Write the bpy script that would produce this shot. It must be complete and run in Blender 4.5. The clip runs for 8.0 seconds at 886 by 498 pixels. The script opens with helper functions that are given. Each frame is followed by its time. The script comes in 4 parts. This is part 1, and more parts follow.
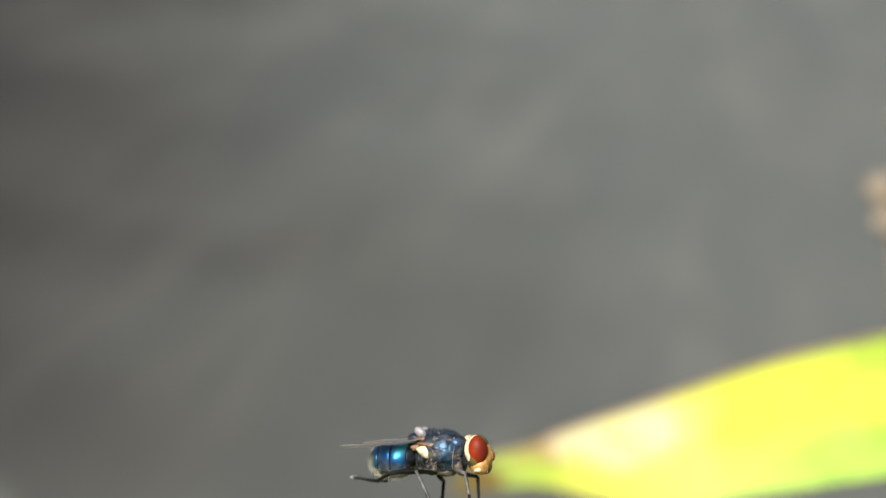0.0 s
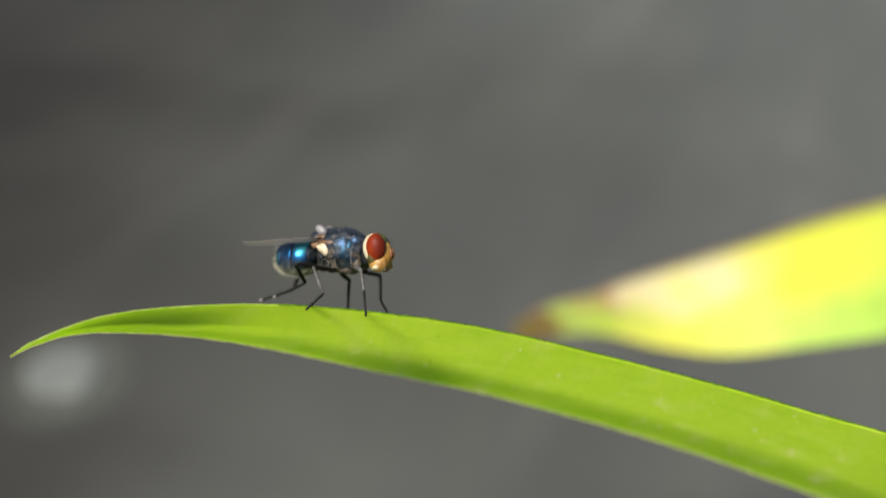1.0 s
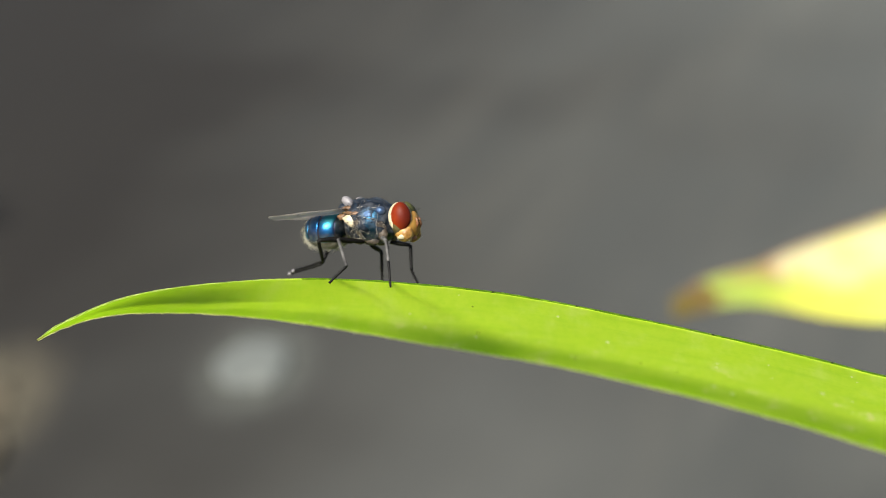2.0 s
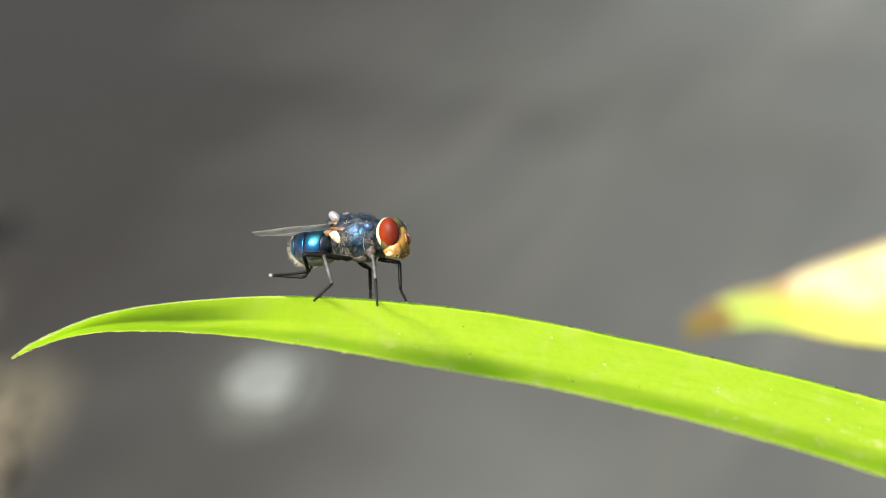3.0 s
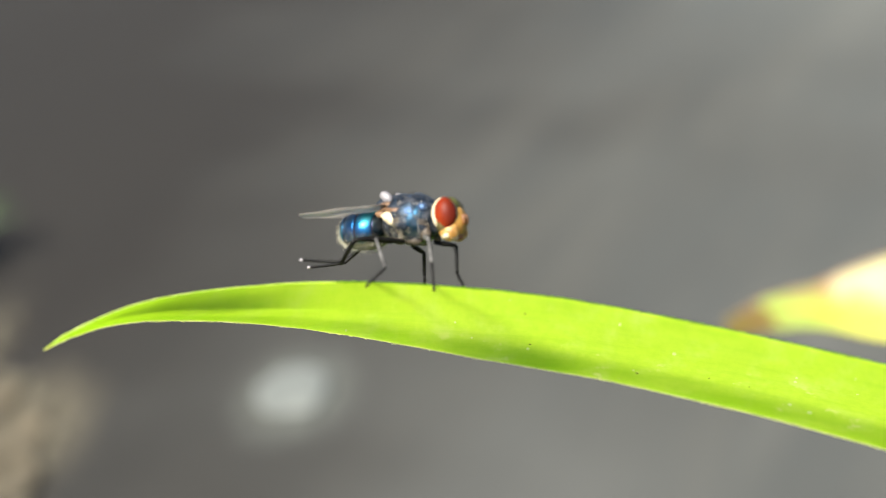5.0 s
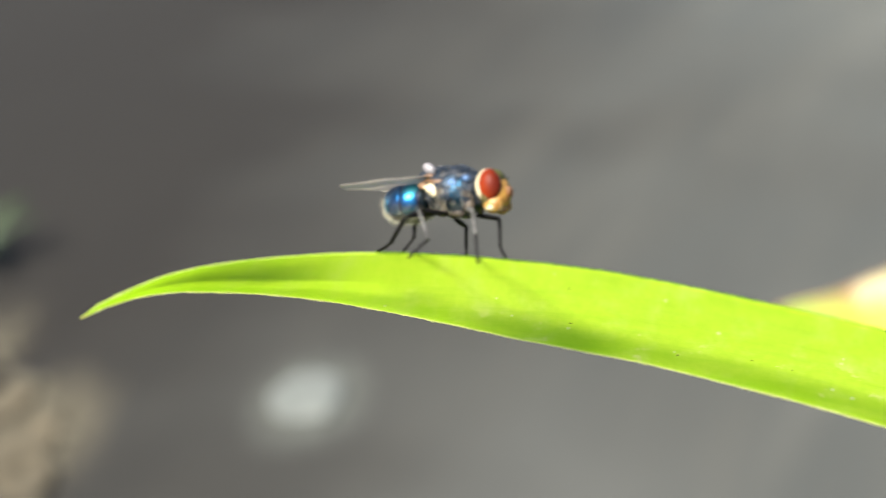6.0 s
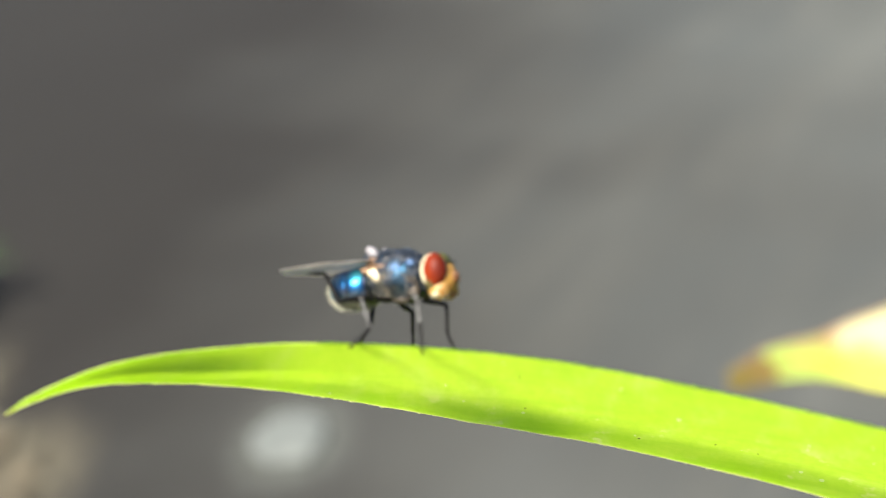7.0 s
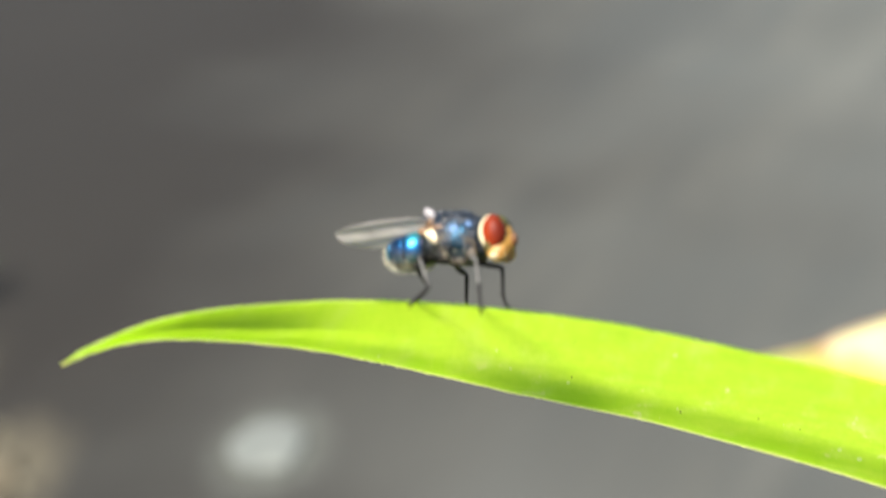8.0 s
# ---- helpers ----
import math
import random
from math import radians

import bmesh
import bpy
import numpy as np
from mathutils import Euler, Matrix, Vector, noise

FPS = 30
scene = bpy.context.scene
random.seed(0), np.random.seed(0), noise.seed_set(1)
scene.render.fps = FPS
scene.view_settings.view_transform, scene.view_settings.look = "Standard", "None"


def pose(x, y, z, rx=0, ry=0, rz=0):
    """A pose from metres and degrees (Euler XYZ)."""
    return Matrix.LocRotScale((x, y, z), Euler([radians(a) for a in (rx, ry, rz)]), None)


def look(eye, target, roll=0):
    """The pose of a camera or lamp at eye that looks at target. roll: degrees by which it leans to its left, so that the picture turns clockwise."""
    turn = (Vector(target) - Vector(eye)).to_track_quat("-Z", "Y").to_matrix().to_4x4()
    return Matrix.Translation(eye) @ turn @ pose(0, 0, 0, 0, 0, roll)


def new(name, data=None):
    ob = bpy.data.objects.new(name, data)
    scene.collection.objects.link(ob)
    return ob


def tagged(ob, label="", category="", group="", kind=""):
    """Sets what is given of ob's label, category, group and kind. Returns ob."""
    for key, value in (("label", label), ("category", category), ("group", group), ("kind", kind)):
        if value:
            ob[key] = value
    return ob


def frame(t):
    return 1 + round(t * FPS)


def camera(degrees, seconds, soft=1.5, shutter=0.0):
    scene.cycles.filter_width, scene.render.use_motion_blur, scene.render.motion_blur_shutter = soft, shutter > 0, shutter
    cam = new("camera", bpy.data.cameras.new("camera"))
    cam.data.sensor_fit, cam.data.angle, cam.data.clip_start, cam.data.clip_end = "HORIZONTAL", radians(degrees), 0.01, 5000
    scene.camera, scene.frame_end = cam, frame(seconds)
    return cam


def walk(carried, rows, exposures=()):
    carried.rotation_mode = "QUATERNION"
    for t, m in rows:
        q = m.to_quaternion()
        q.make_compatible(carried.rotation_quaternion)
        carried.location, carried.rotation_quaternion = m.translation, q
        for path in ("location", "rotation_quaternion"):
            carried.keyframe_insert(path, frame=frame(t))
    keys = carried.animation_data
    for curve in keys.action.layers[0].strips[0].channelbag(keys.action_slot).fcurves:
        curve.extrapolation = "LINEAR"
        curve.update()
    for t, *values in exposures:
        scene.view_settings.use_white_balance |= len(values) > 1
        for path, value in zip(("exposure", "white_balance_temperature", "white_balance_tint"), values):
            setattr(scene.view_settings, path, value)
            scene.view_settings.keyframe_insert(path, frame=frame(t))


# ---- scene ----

# A macro shot: all stage numbers are millimetres, MM turns them into metres.
MM = 0.001

# The stage: x along the leaf, y away from the lens, z up in the picture. It is pitched 25 degrees
# down over the ground, which lies 0.238 m below the fly.
STAGE = pose(0, 0, 0.238, -25, 0, 0)


def mm(x, y, z, rx=0, ry=0, rz=0):
    return pose(x * MM, y * MM, z * MM, rx, ry, rz)


def stage_point(x, y, z):
    return STAGE @ Vector((x * MM, y * MM, z * MM))


# ---- camera ----
cam = camera(30.0, 8.0, soft=0.75, shutter=0.4)
cam.data.dof.use_dof = True
cam.data.dof.focus_distance = 0.1120
cam.data.dof.aperture_fstop = 27.0
cam.data.dof.aperture_blades = 0

# t, x, y, z on the stage, yaw, pitch, roll
PATH = [
    (0.0, -16.17, -116.11, 2.59, -8.47, 5.74, 0.83),
    (0.1, -16.30, -116.36, 2.93, -8.47, 5.68, 1.04),
    (0.2, -12.53, -116.71, -0.61, -8.21, 5.08, 1.85),
    (0.3, -8.42, -118.13, -2.83, -7.81, 4.46, 1.63),
    (0.4, -3.02, -118.75, -5.20, -7.77, 3.91, 1.13),
    (0.5, -2.71, -118.77, -5.99, -8.27, 3.62, 1.12),
    (0.6, -1.76, -118.70, -5.89, -7.71, 3.03, 1.21),
    (0.7, -1.25, -118.49, -5.32, -7.06, 2.45, 1.41),
    (0.8, -1.26, -118.64, -4.74, -5.35, 1.68, 1.29),
    (0.9, -0.33, -118.09, -4.15, -4.40, 1.42, 1.34),
    (1.0, 1.28, -117.74, -2.37, -3.50, 1.27, 1.38),
    (1.1, 4.00, -117.65, -1.73, -2.51, 1.22, 1.30),
    (1.2, 7.44, -117.76, -1.12, -1.60, 1.23, 1.11),
    (1.3, 10.33, -117.70, -1.12, -0.73, 1.17, 0.87),
    (1.4, 12.48, -117.47, -2.40, 0.12, 1.02, 0.57),
    (1.5, 13.79, -116.96, -2.11, 0.89, 0.77, 0.18),
    (1.6, 14.04, -116.79, -1.99, 1.64, 0.71, -0.09),
    (1.7, 13.85, -116.21, -2.33, 2.34, 0.51, -0.38),
    (2.8, 16.90, -110.17, -3.56, 5.55, 1.55, -0.39),
    (2.9, 16.87, -109.95, -3.24, 5.15, 1.43, -0.37),
    (3.0, 16.24, -109.81, -3.41, 4.72, 1.31, -0.44),
    (3.1, 16.33, -109.72, -3.75, 4.78, 1.33, -0.39),
    (3.3, 16.88, -109.32, -3.19, 4.81, 1.28, -0.42),
    (3.5, 14.88, -109.30, -2.59, 4.72, 1.31, -0.84),
    (3.7, 14.09, -108.94, -1.52, 4.99, 1.47, -0.81),
    (3.9, 15.02, -108.38, -2.51, 5.12, 1.51, -0.98),
    (4.0, 15.72, -108.14, -2.95, 5.15, 1.55, -1.15),
    (4.1, 16.52, -107.52, -2.59, 5.29, 1.61, -0.94),
    (4.3, 16.37, -106.27, -2.03, 5.33, 1.67, -1.03),
    (4.5, 15.04, -105.18, -2.62, 5.41, 1.76, -1.15),
    (4.6, 14.31, -104.65, -4.11, 5.35, 1.75, -1.08),
    (4.7, 13.67, -104.06, -4.67, 5.31, 1.74, -0.95),
    (5.8, 12.89, -102.06, -5.76, 5.80, 2.09, -0.49),
    (5.9, 12.56, -101.97, -6.47, 5.81, 2.26, -0.29),
    (6.0, 11.00, -101.42, -7.67, 5.80, 2.25, -0.08),
    (6.1, 9.88, -101.01, -7.18, 5.69, 2.31, 0.03),
    (6.2, 8.48, -100.62, -5.78, 5.42, 2.39, -0.14),
    (6.3, 7.23, -100.36, -5.75, 5.33, 2.53, -0.21),
    (6.4, 6.71, -99.90, -6.00, 5.31, 2.59, -0.14),
    (6.5, 8.01, -99.04, -4.52, 5.20, 2.45, -0.23),
    (6.6, 11.18, -99.51, -4.01, 5.44, 2.73, -0.24),
    (6.7, 12.14, -99.65, -5.29, 5.43, 3.05, -0.33),
    (6.8, 12.42, -98.98, -5.57, 5.34, 3.08, -0.46),
    (6.9, 12.83, -97.96, -5.00, 5.49, 3.25, -0.39),
    (7.0, 13.24, -96.52, -4.03, 5.43, 3.25, -0.63),
    (7.1, 13.57, -97.08, -4.32, 5.35, 3.43, -0.56),
    (7.2, 12.70, -97.08, -5.10, 5.22, 3.41, -0.50),
    (7.3, 11.65, -96.58, -5.03, 5.06, 3.48, -0.57),
    (7.4, 10.66, -95.65, -3.91, 4.94, 3.41, -0.53),
    (7.5, 10.04, -95.69, -4.32, 4.90, 3.30, -0.35),
    (7.6, 9.52, -96.80, -5.76, 4.78, 3.61, -0.07),
    (7.7, 8.65, -96.88, -6.31, 4.54, 3.87, -0.10),
    (7.8, 7.51, -96.34, -6.58, 4.33, 3.88, -0.04),
    (7.9, 7.90, -97.14, -6.55, 4.36, 4.11, 0.35),
    (8.0, 8.02, -97.07, -7.54, 4.35, 3.98, 0.70),
]
BASE = 1.1
EXPOSURES = [(t, BASE + e) for t, e in ((0.0, 0.1), (0.3, 0.03), (0.7, -0.08), (1.0, -0.28), (1.7, -0.12), (2.8, 0.43), (3.5, 0.52), (8.0, 0.64))]
walk(
    cam,
    [(t, STAGE @ mm(x, y, z, 90 + pitch, 0, yaw) @ pose(0, 0, 0, 0, 0, roll)) for t, x, y, z, yaw, pitch, roll in PATH],
    EXPOSURES,
)

# ---- light ----
SUN_WAY = STAGE.to_3x3() @ Vector((-0.34, -0.85, 0.43)).normalized()
sun = new("sun", bpy.data.lights.new("sun", "SUN"))
sun.data.energy, sun.data.angle, sun.data.color = 5.0, radians(18.0), (1.0, 0.95, 0.87)
sun.matrix_world = look(SUN_WAY * 3.0, (0, 0, 0))
world = bpy.data.worlds.new("sky")
scene.world = world
world.use_nodes = True
sky = world.node_tree.nodes.new("ShaderNodeTexSky")
sky.sky_type, sky.sun_disc = "NISHITA", False
sky.sun_elevation = math.asin(SUN_WAY.z)
sky.sun_rotation = math.atan2(SUN_WAY.x, SUN_WAY.y)
back = world.node_tree.nodes["Background"]
back.inputs["Strength"].default_value = 0.06
world.node_tree.links.new(sky.outputs[0], back.inputs[0])


# ---- materials ----
class Mat:
    """A node material with short names for the nodes."""

    def __init__(self, name):
        self.m = bpy.data.materials.new(name)
        self.m.use_nodes = True
        self.t = self.m.node_tree
        self.t.nodes.clear()
        self.out = self.t.nodes.new("ShaderNodeOutputMaterial")

    def node(self, kind, **given):
        n = self.t.nodes.new("ShaderNode" + kind)
        for key, value in given.items():
            sock = n.inputs[key.replace("_", " ")]
            if isinstance(value, bpy.types.NodeSocket):
                self.t.links.new(value, sock)
            else:
                sock.default_value = value
        return n

    def link(self, a, b):
        self.t.links.new(a, b)

    def coords(self, which="Object"):
        return self.node("TexCoord").outputs[which]

    def noise(self, scale, detail=4.0, rough=0.55, where=None, distortion=0.0):
        n = self.node("TexNoise", Scale=scale, Detail=detail, Roughness=rough, Distortion=distortion)
        self.link(where or self.coords(), n.inputs["Vector"])
        return n.outputs["Fac"]

    def stretched(self, sx, sy, sz, which="Object"):
        m = self.node("Mapping", Vector=self.coords(which))
        m.inputs["Scale"].default_value = (sx, sy, sz)
        return m.outputs[0]

    def ramp(self, fac, *stops):
        r = self.t.nodes.new("ShaderNodeValToRGB")
        e = r.color_ramp.elements
        while len(e) < len(stops):
            e.new(0.5)
        for k, (at, c) in enumerate(stops):
            e[k].position, e[k].color = at, (*c, 1)
        self.link(fac, r.inputs[0])
        return r.outputs[0]

    def mix(self, fac, a, b, blend="MIX"):
        n = self.t.nodes.new("ShaderNodeMix")
        n.data_type, n.blend_type = "RGBA", blend
        for sock, value in ((n.inputs[0], fac), (n.inputs[6], a), (n.inputs[7], b)):
            if isinstance(value, bpy.types.NodeSocket):
                self.link(value, sock)
            elif isinstance(value, tuple):
                sock.default_value = (*value, 1)
            else:
                sock.default_value = value
        return n.outputs[2]

    def span(self, value, a, b, c=0.0, d=1.0):
        n = self.node("MapRange")
        self.link(value, n.inputs[0])
        for k, v in enumerate((a, b, c, d)):
            n.inputs[k + 1].default_value = v
        return n.outputs[0]

    def bump(self, height, strength=0.3, distance=0.0001):
        return self.node("Bump", Height=height, Strength=strength, Distance=distance).outputs[0]

    def principled(self, normal=None, **given):
        p = self.node("BsdfPrincipled", **given)
        if normal:
            self.link(normal, p.inputs["Normal"])
        return p.outputs[0]

    def blend(self, fac, a, b):
        n = self.t.nodes.new("ShaderNodeMixShader")
        if isinstance(fac, bpy.types.NodeSocket):
            self.link(fac, n.inputs[0])
        else:
            n.inputs[0].default_value = fac
        self.link(a, n.inputs[1])
        self.link(b, n.inputs[2])
        return n.outputs[0]

    def done(self, shader):
        self.link(shader, self.out.inputs[0])
        return self.m


def rgb(r, g, b):
    return (r, g, b, 1)


def leaf_material(name, front, deep, vein, translucency, spotted):
    """Leaf tissue: parallel veins along the blade, mottling, waxy gloss, and light that comes through."""
    k = Mat(name)
    uv = k.node("UVMap").outputs[0]
    lines = k.node("Mapping", Vector=uv)
    lines.inputs["Scale"].default_value = (0.05, 3.2, 1)
    grain = k.noise(1.0, 3, 0.6, lines.outputs[0])
    mottle = k.noise(0.12, 4, 0.6, uv)
    patch = k.noise(0.035, 2, 0.5, uv)
    c = k.mix(grain, deep, front)
    c = k.mix(k.span(mottle, 0.35, 0.75, 0.0, 0.45), c, vein)
    c = k.mix(k.span(patch, 0.4, 0.7, 0.0, 0.4), c, deep)
    if not spotted:
        fine = k.node("Mapping", Vector=uv)
        fine.inputs["Scale"].default_value = (1.1, 0.3, 1)
        fleck = k.noise(1.3, 5, 0.7, fine.outputs[0])
        c = k.mix(k.span(fleck, 0.42, 0.66, 0.0, 0.32), c, (0.58, 0.81, 0.12))
        c = k.mix(k.span(k.noise(0.45, 4, 0.65, fine.outputs[0]), 0.5, 0.68, 0.0, 0.5), c, (0.86, 0.94, 0.40))
        drawn = k.node("Mapping", Vector=uv)
        drawn.inputs["Scale"].default_value = (1.0, 0.26, 1)
        cells = k.node("TexVoronoi", Vector=drawn.outputs[0], Scale=0.9, Randomness=1.0)
        pick = k.node("SeparateColor", Color=cells.outputs["Color"])
        size = k.span(pick.outputs[0], 0.35, 1.0, 0.0, 0.16)
        dot = k.node("Math")
        dot.operation = "LESS_THAN"
        k.link(cells.outputs["Distance"], dot.inputs[0])
        k.link(size, dot.inputs[1])
        c = k.mix(dot.outputs[0], c, (0.97, 0.97, 0.80))
        far = k.node("SeparateXYZ", Vector=uv)
        scab = k.node("Math")
        scab.operation = "MULTIPLY"
        k.link(k.span(far.outputs[1], 10.0, 15.0), scab.inputs[0])
        k.link(k.span(k.noise(0.5, 3, 0.6, drawn.outputs[0]), 0.60, 0.66, 0.0, 0.9), scab.inputs[1])
        c = k.mix(scab.outputs[0], c, (0.95, 0.93, 0.55))
        tip = k.node("Math")
        tip.operation = "ADD"
        k.link(far.outputs[0], tip.inputs[0])
        k.link(k.span(k.noise(1.2, 4, 0.6, uv), 0.3, 0.7, -0.5, 0.5), tip.inputs[1])
        c = k.mix(k.span(tip.outputs[0], 3.0, 24.0, 0.85, 0.0), c, (0.45, 0.62, 0.07))
        c = k.mix(k.span(tip.outputs[0], 0.0, 0.7, 0.9, 0.0), c, (0.40, 0.26, 0.14))
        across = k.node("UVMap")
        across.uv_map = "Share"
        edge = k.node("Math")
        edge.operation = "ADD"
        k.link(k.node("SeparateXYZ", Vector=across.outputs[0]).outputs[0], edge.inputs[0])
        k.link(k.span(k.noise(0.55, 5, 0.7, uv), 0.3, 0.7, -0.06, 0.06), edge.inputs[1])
        # shade on the turned-down far margin, painted as a deeper green band
        masked = k.node("Math")
        masked.operation = "MULTIPLY"
        k.link(k.span(edge.outputs[0], 0.66, 0.80, 0.0, 0.4), masked.inputs[0])
        k.link(k.span(k.noise(0.11, 4, 0.6, uv), 0.34, 0.60, 0.25, 1.0), masked.inputs[1])
        c = k.mix(masked.outputs[0], c, (0.52, 0.76, 0.06))
        hem = k.node("Math")
        hem.operation = "ADD"
        k.link(k.node("SeparateXYZ", Vector=across.outputs[0]).outputs[0], hem.inputs[0])
        k.link(k.span(k.noise(1.6, 4, 0.7, uv), 0.3, 0.7, -0.012, 0.012), hem.inputs[1])
        c = k.mix(k.span(hem.outputs[0], 0.935, 0.955, 0.0, 0.95), c, (0.94, 0.94, 0.52))
        stain = k.node("Mapping", Vector=uv)
        stain.inputs["Scale"].default_value = (0.16, 0.5, 1)
        c = k.mix(k.span(k.noise(1.0, 5, 0.65, stain.outputs[0]), 0.50, 0.72, 0.0, 0.35), c, (0.59, 0.80, 0.15))
    if spotted:
        sep = k.node("SeparateXYZ", Vector=uv)
        wob = k.node("Math", Value=0.0)
        wob.operation = "ADD"
        k.link(sep.outputs[0], wob.inputs[0])
        k.link(k.span(k.noise(0.06, 4, 0.6, uv), 0.3, 0.7, -9, 9), wob.inputs[1])
        along = k.span(wob.outputs[0], 0, 130)
        upper = k.ramp(along, (0.0, (0.06, 0.022, 0.012)), (0.075, (0.11, 0.036, 0.02)), (0.11, (0.34, 0.38, 0.08)), (0.17, (0.40, 0.22, 0.09)), (0.20, (0.62, 0.48, 0.30)), (0.31, (0.68, 0.60, 0.34)), (0.37, (0.68, 0.62, 0.15)), (0.43, (0.60, 0.60, 0.06)), (0.7, (0.48, 0.59, 0.06)), (1.0, (0.34, 0.50, 0.04)))
        lower = k.ramp(along, (0.0, (0.06, 0.022, 0.012)), (0.075, (0.11, 0.038, 0.02)), (0.11, (0.32, 0.42, 0.08)), (0.18, (0.36, 0.46, 0.05)), (0.26, (0.60, 0.58, 0.09)), (0.42, (0.52, 0.58, 0.13)), (0.50, (0.36, 0.54, 0.09)), (1.0, (0.2, 0.4, 0.05)))
        vv = k.node("Math", Value=0.0)
        vv.operation = "ADD"
        k.link(sep.outputs[1], vv.inputs[0])
        k.link(k.span(k.noise(0.09, 3, 0.6, uv), 0.3, 0.7, -6, 6), vv.inputs[1])
        c2 = k.mix(k.span(vv.outputs[0], 10, 20), lower, upper)
        c = k.mix(0.85, c, c2)
        dark = k.node("Math")
        dark.operation = "MULTIPLY"
        k.link(k.span(along, 0.50, 0.66), dark.inputs[0])
        k.link(k.span(k.noise(0.07, 2, 0.5, uv), 0.50, 0.64, 0.0, 0.4), dark.inputs[1])
        c = k.mix(dark.outputs[0], c, (0.07, 0.19, 0.02))
    bump = k.bump(grain, 0.10, 0.00002)
    gloss = k.principled(bump, Base_Color=c, Roughness=k.span(mottle, 0.3, 0.7, 0.38, 0.6), Specular_IOR_Level=0.3)
    thr = k.node("BsdfTranslucent", Color=c)
    return k.done(k.blend(translucency, gloss, thr.outputs[0]))


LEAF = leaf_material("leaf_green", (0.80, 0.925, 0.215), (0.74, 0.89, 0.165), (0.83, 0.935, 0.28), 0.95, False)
LEAF_DRYING = leaf_material("leaf_drying", (0.40, 0.44, 0.05), (0.32, 0.38, 0.03), (0.45, 0.45, 0.1), 0.3, True)


def plain(name, color, second, rough=0.5, metal=0.0, scale=900.0, bumpy=0.2, spec=0.5, depth=0.00002):
    k = Mat(name)
    n = k.noise(scale, 4, 0.6)
    c = k.mix(k.span(n, 0.35, 0.68), color, second)
    return k.done(k.principled(k.bump(k.noise(scale * 2.5, 3), bumpy, depth), Base_Color=c, Roughness=k.span(n, 0.3, 0.7, rough * 0.8, min(1.0, rough * 1.2)), Metallic=metal, Specular_IOR_Level=spec))


def cuticle(name, a, b, c3, rough, dust, bloom=0.0, dents=0.00002, pollen=(0.085, 0.08, 0.072)):
    """Metallic insect shell: blue that drifts to teal and violet, with pale dusting."""
    k = Mat(name)
    n = k.noise(420, 2, 0.5)
    col = k.ramp(n, (0.28, a), (0.5, b), (0.72, c3))
    dusty = k.span(k.noise(1.0, 5, 0.7, k.stretched(500, 1500, 1500)), 0.42, 0.72, 0.0, dust)
    fine = k.noise(6000, 2, 0.6)
    first = k.bump(k.noise(1700, 3, 0.6), 0.8, dents)
    relief = k.node("Bump", Height=fine, Strength=0.35, Distance=0.000012, Normal=first).outputs[0]
    shell = k.principled(relief, Base_Color=col, Metallic=0.9, Roughness=rough)
    matt = k.principled(relief, Base_Color=rgb(*pollen), Roughness=0.75)
    if bloom:
        low = k.node("Math", Value=0.0)
        low.operation = "ADD"
        k.link(k.node("SeparateXYZ", Vector=k.coords()).outputs[2], low.inputs[0])
        k.link(k.span(k.noise(1800, 5, 0.7), 0.3, 0.7, -0.0004, 0.0004), low.inputs[1])
        pale = k.principled(relief, Base_Color=rgb(0.12, 0.115, 0.10), Roughness=0.7)
        shell = k.blend(k.span(low.outputs[0], 0.0023, 0.0034, bloom, 0.0), shell, pale)
    return k.done(k.blend(dusty, shell, matt))


THORAX = cuticle("thorax_shell", (0.004, 0.007, 0.011), (0.009, 0.019, 0.032), (0.028, 0.044, 0.062), 0.46, 0.85, 0.0, 0.00012, (0.045, 0.048, 0.055))
THORAX_BLUE = cuticle("thorax_plate_blue", (0.012, 0.026, 0.06), (0.035, 0.07, 0.14), (0.07, 0.11, 0.17), 0.5, 1.0, 0.0, 0.00008, (0.07, 0.085, 0.115))
THORAX_TEAL = cuticle("thorax_plate_teal", (0.004, 0.016, 0.026), (0.008, 0.04, 0.075), (0.014, 0.07, 0.10), 0.42, 0.55, 0.0, 0.00005, (0.04, 0.05, 0.055))
TERGITE = cuticle("abdomen_shell", (0.005, 0.020, 0.09), (0.010, 0.085, 0.20), (0.03, 0.25, 0.28), 0.33, 0.2, 0.7)
TERGITE_DARK = cuticle("abdomen_base_shell", (0.003, 0.006, 0.009), (0.004, 0.014, 0.020), (0.007, 0.026, 0.03), 0.33, 0.18, 0.25)
SUTURE = plain("seam_dust", (0.05, 0.05, 0.05), (0.20, 0.19, 0.17), 0.7, 0.0, 3000)
BAND = cuticle("abdomen_band", (0.006, 0.006, 0.014), (0.014, 0.009, 0.03), (0.008, 0.012, 0.03), 0.36, 0.3)
BELLY = plain("belly", (0.05, 0.046, 0.038), (0.16, 0.145, 0.115), 0.7, 0.0, 2200)
PLEURA = plain("side_plate_dusty", (0.010, 0.008, 0.006), (0.085, 0.065, 0.045), 0.6, 0.0, 1500, 0.9, 0.4, 0.00008)
LEG = plain("leg_black", (0.002, 0.002, 0.002), (0.007, 0.006, 0.005), 0.5, 0.0, 2500, 0.6, 0.14, 0.00004)
HAIR_DARK = plain("bristle_black", (0.008, 0.008, 0.008), (0.015, 0.013, 0.012), 0.4)
HAIR_PALE = plain("hair_pale", (0.30, 0.28, 0.20), (0.46, 0.43, 0.33), 0.6)
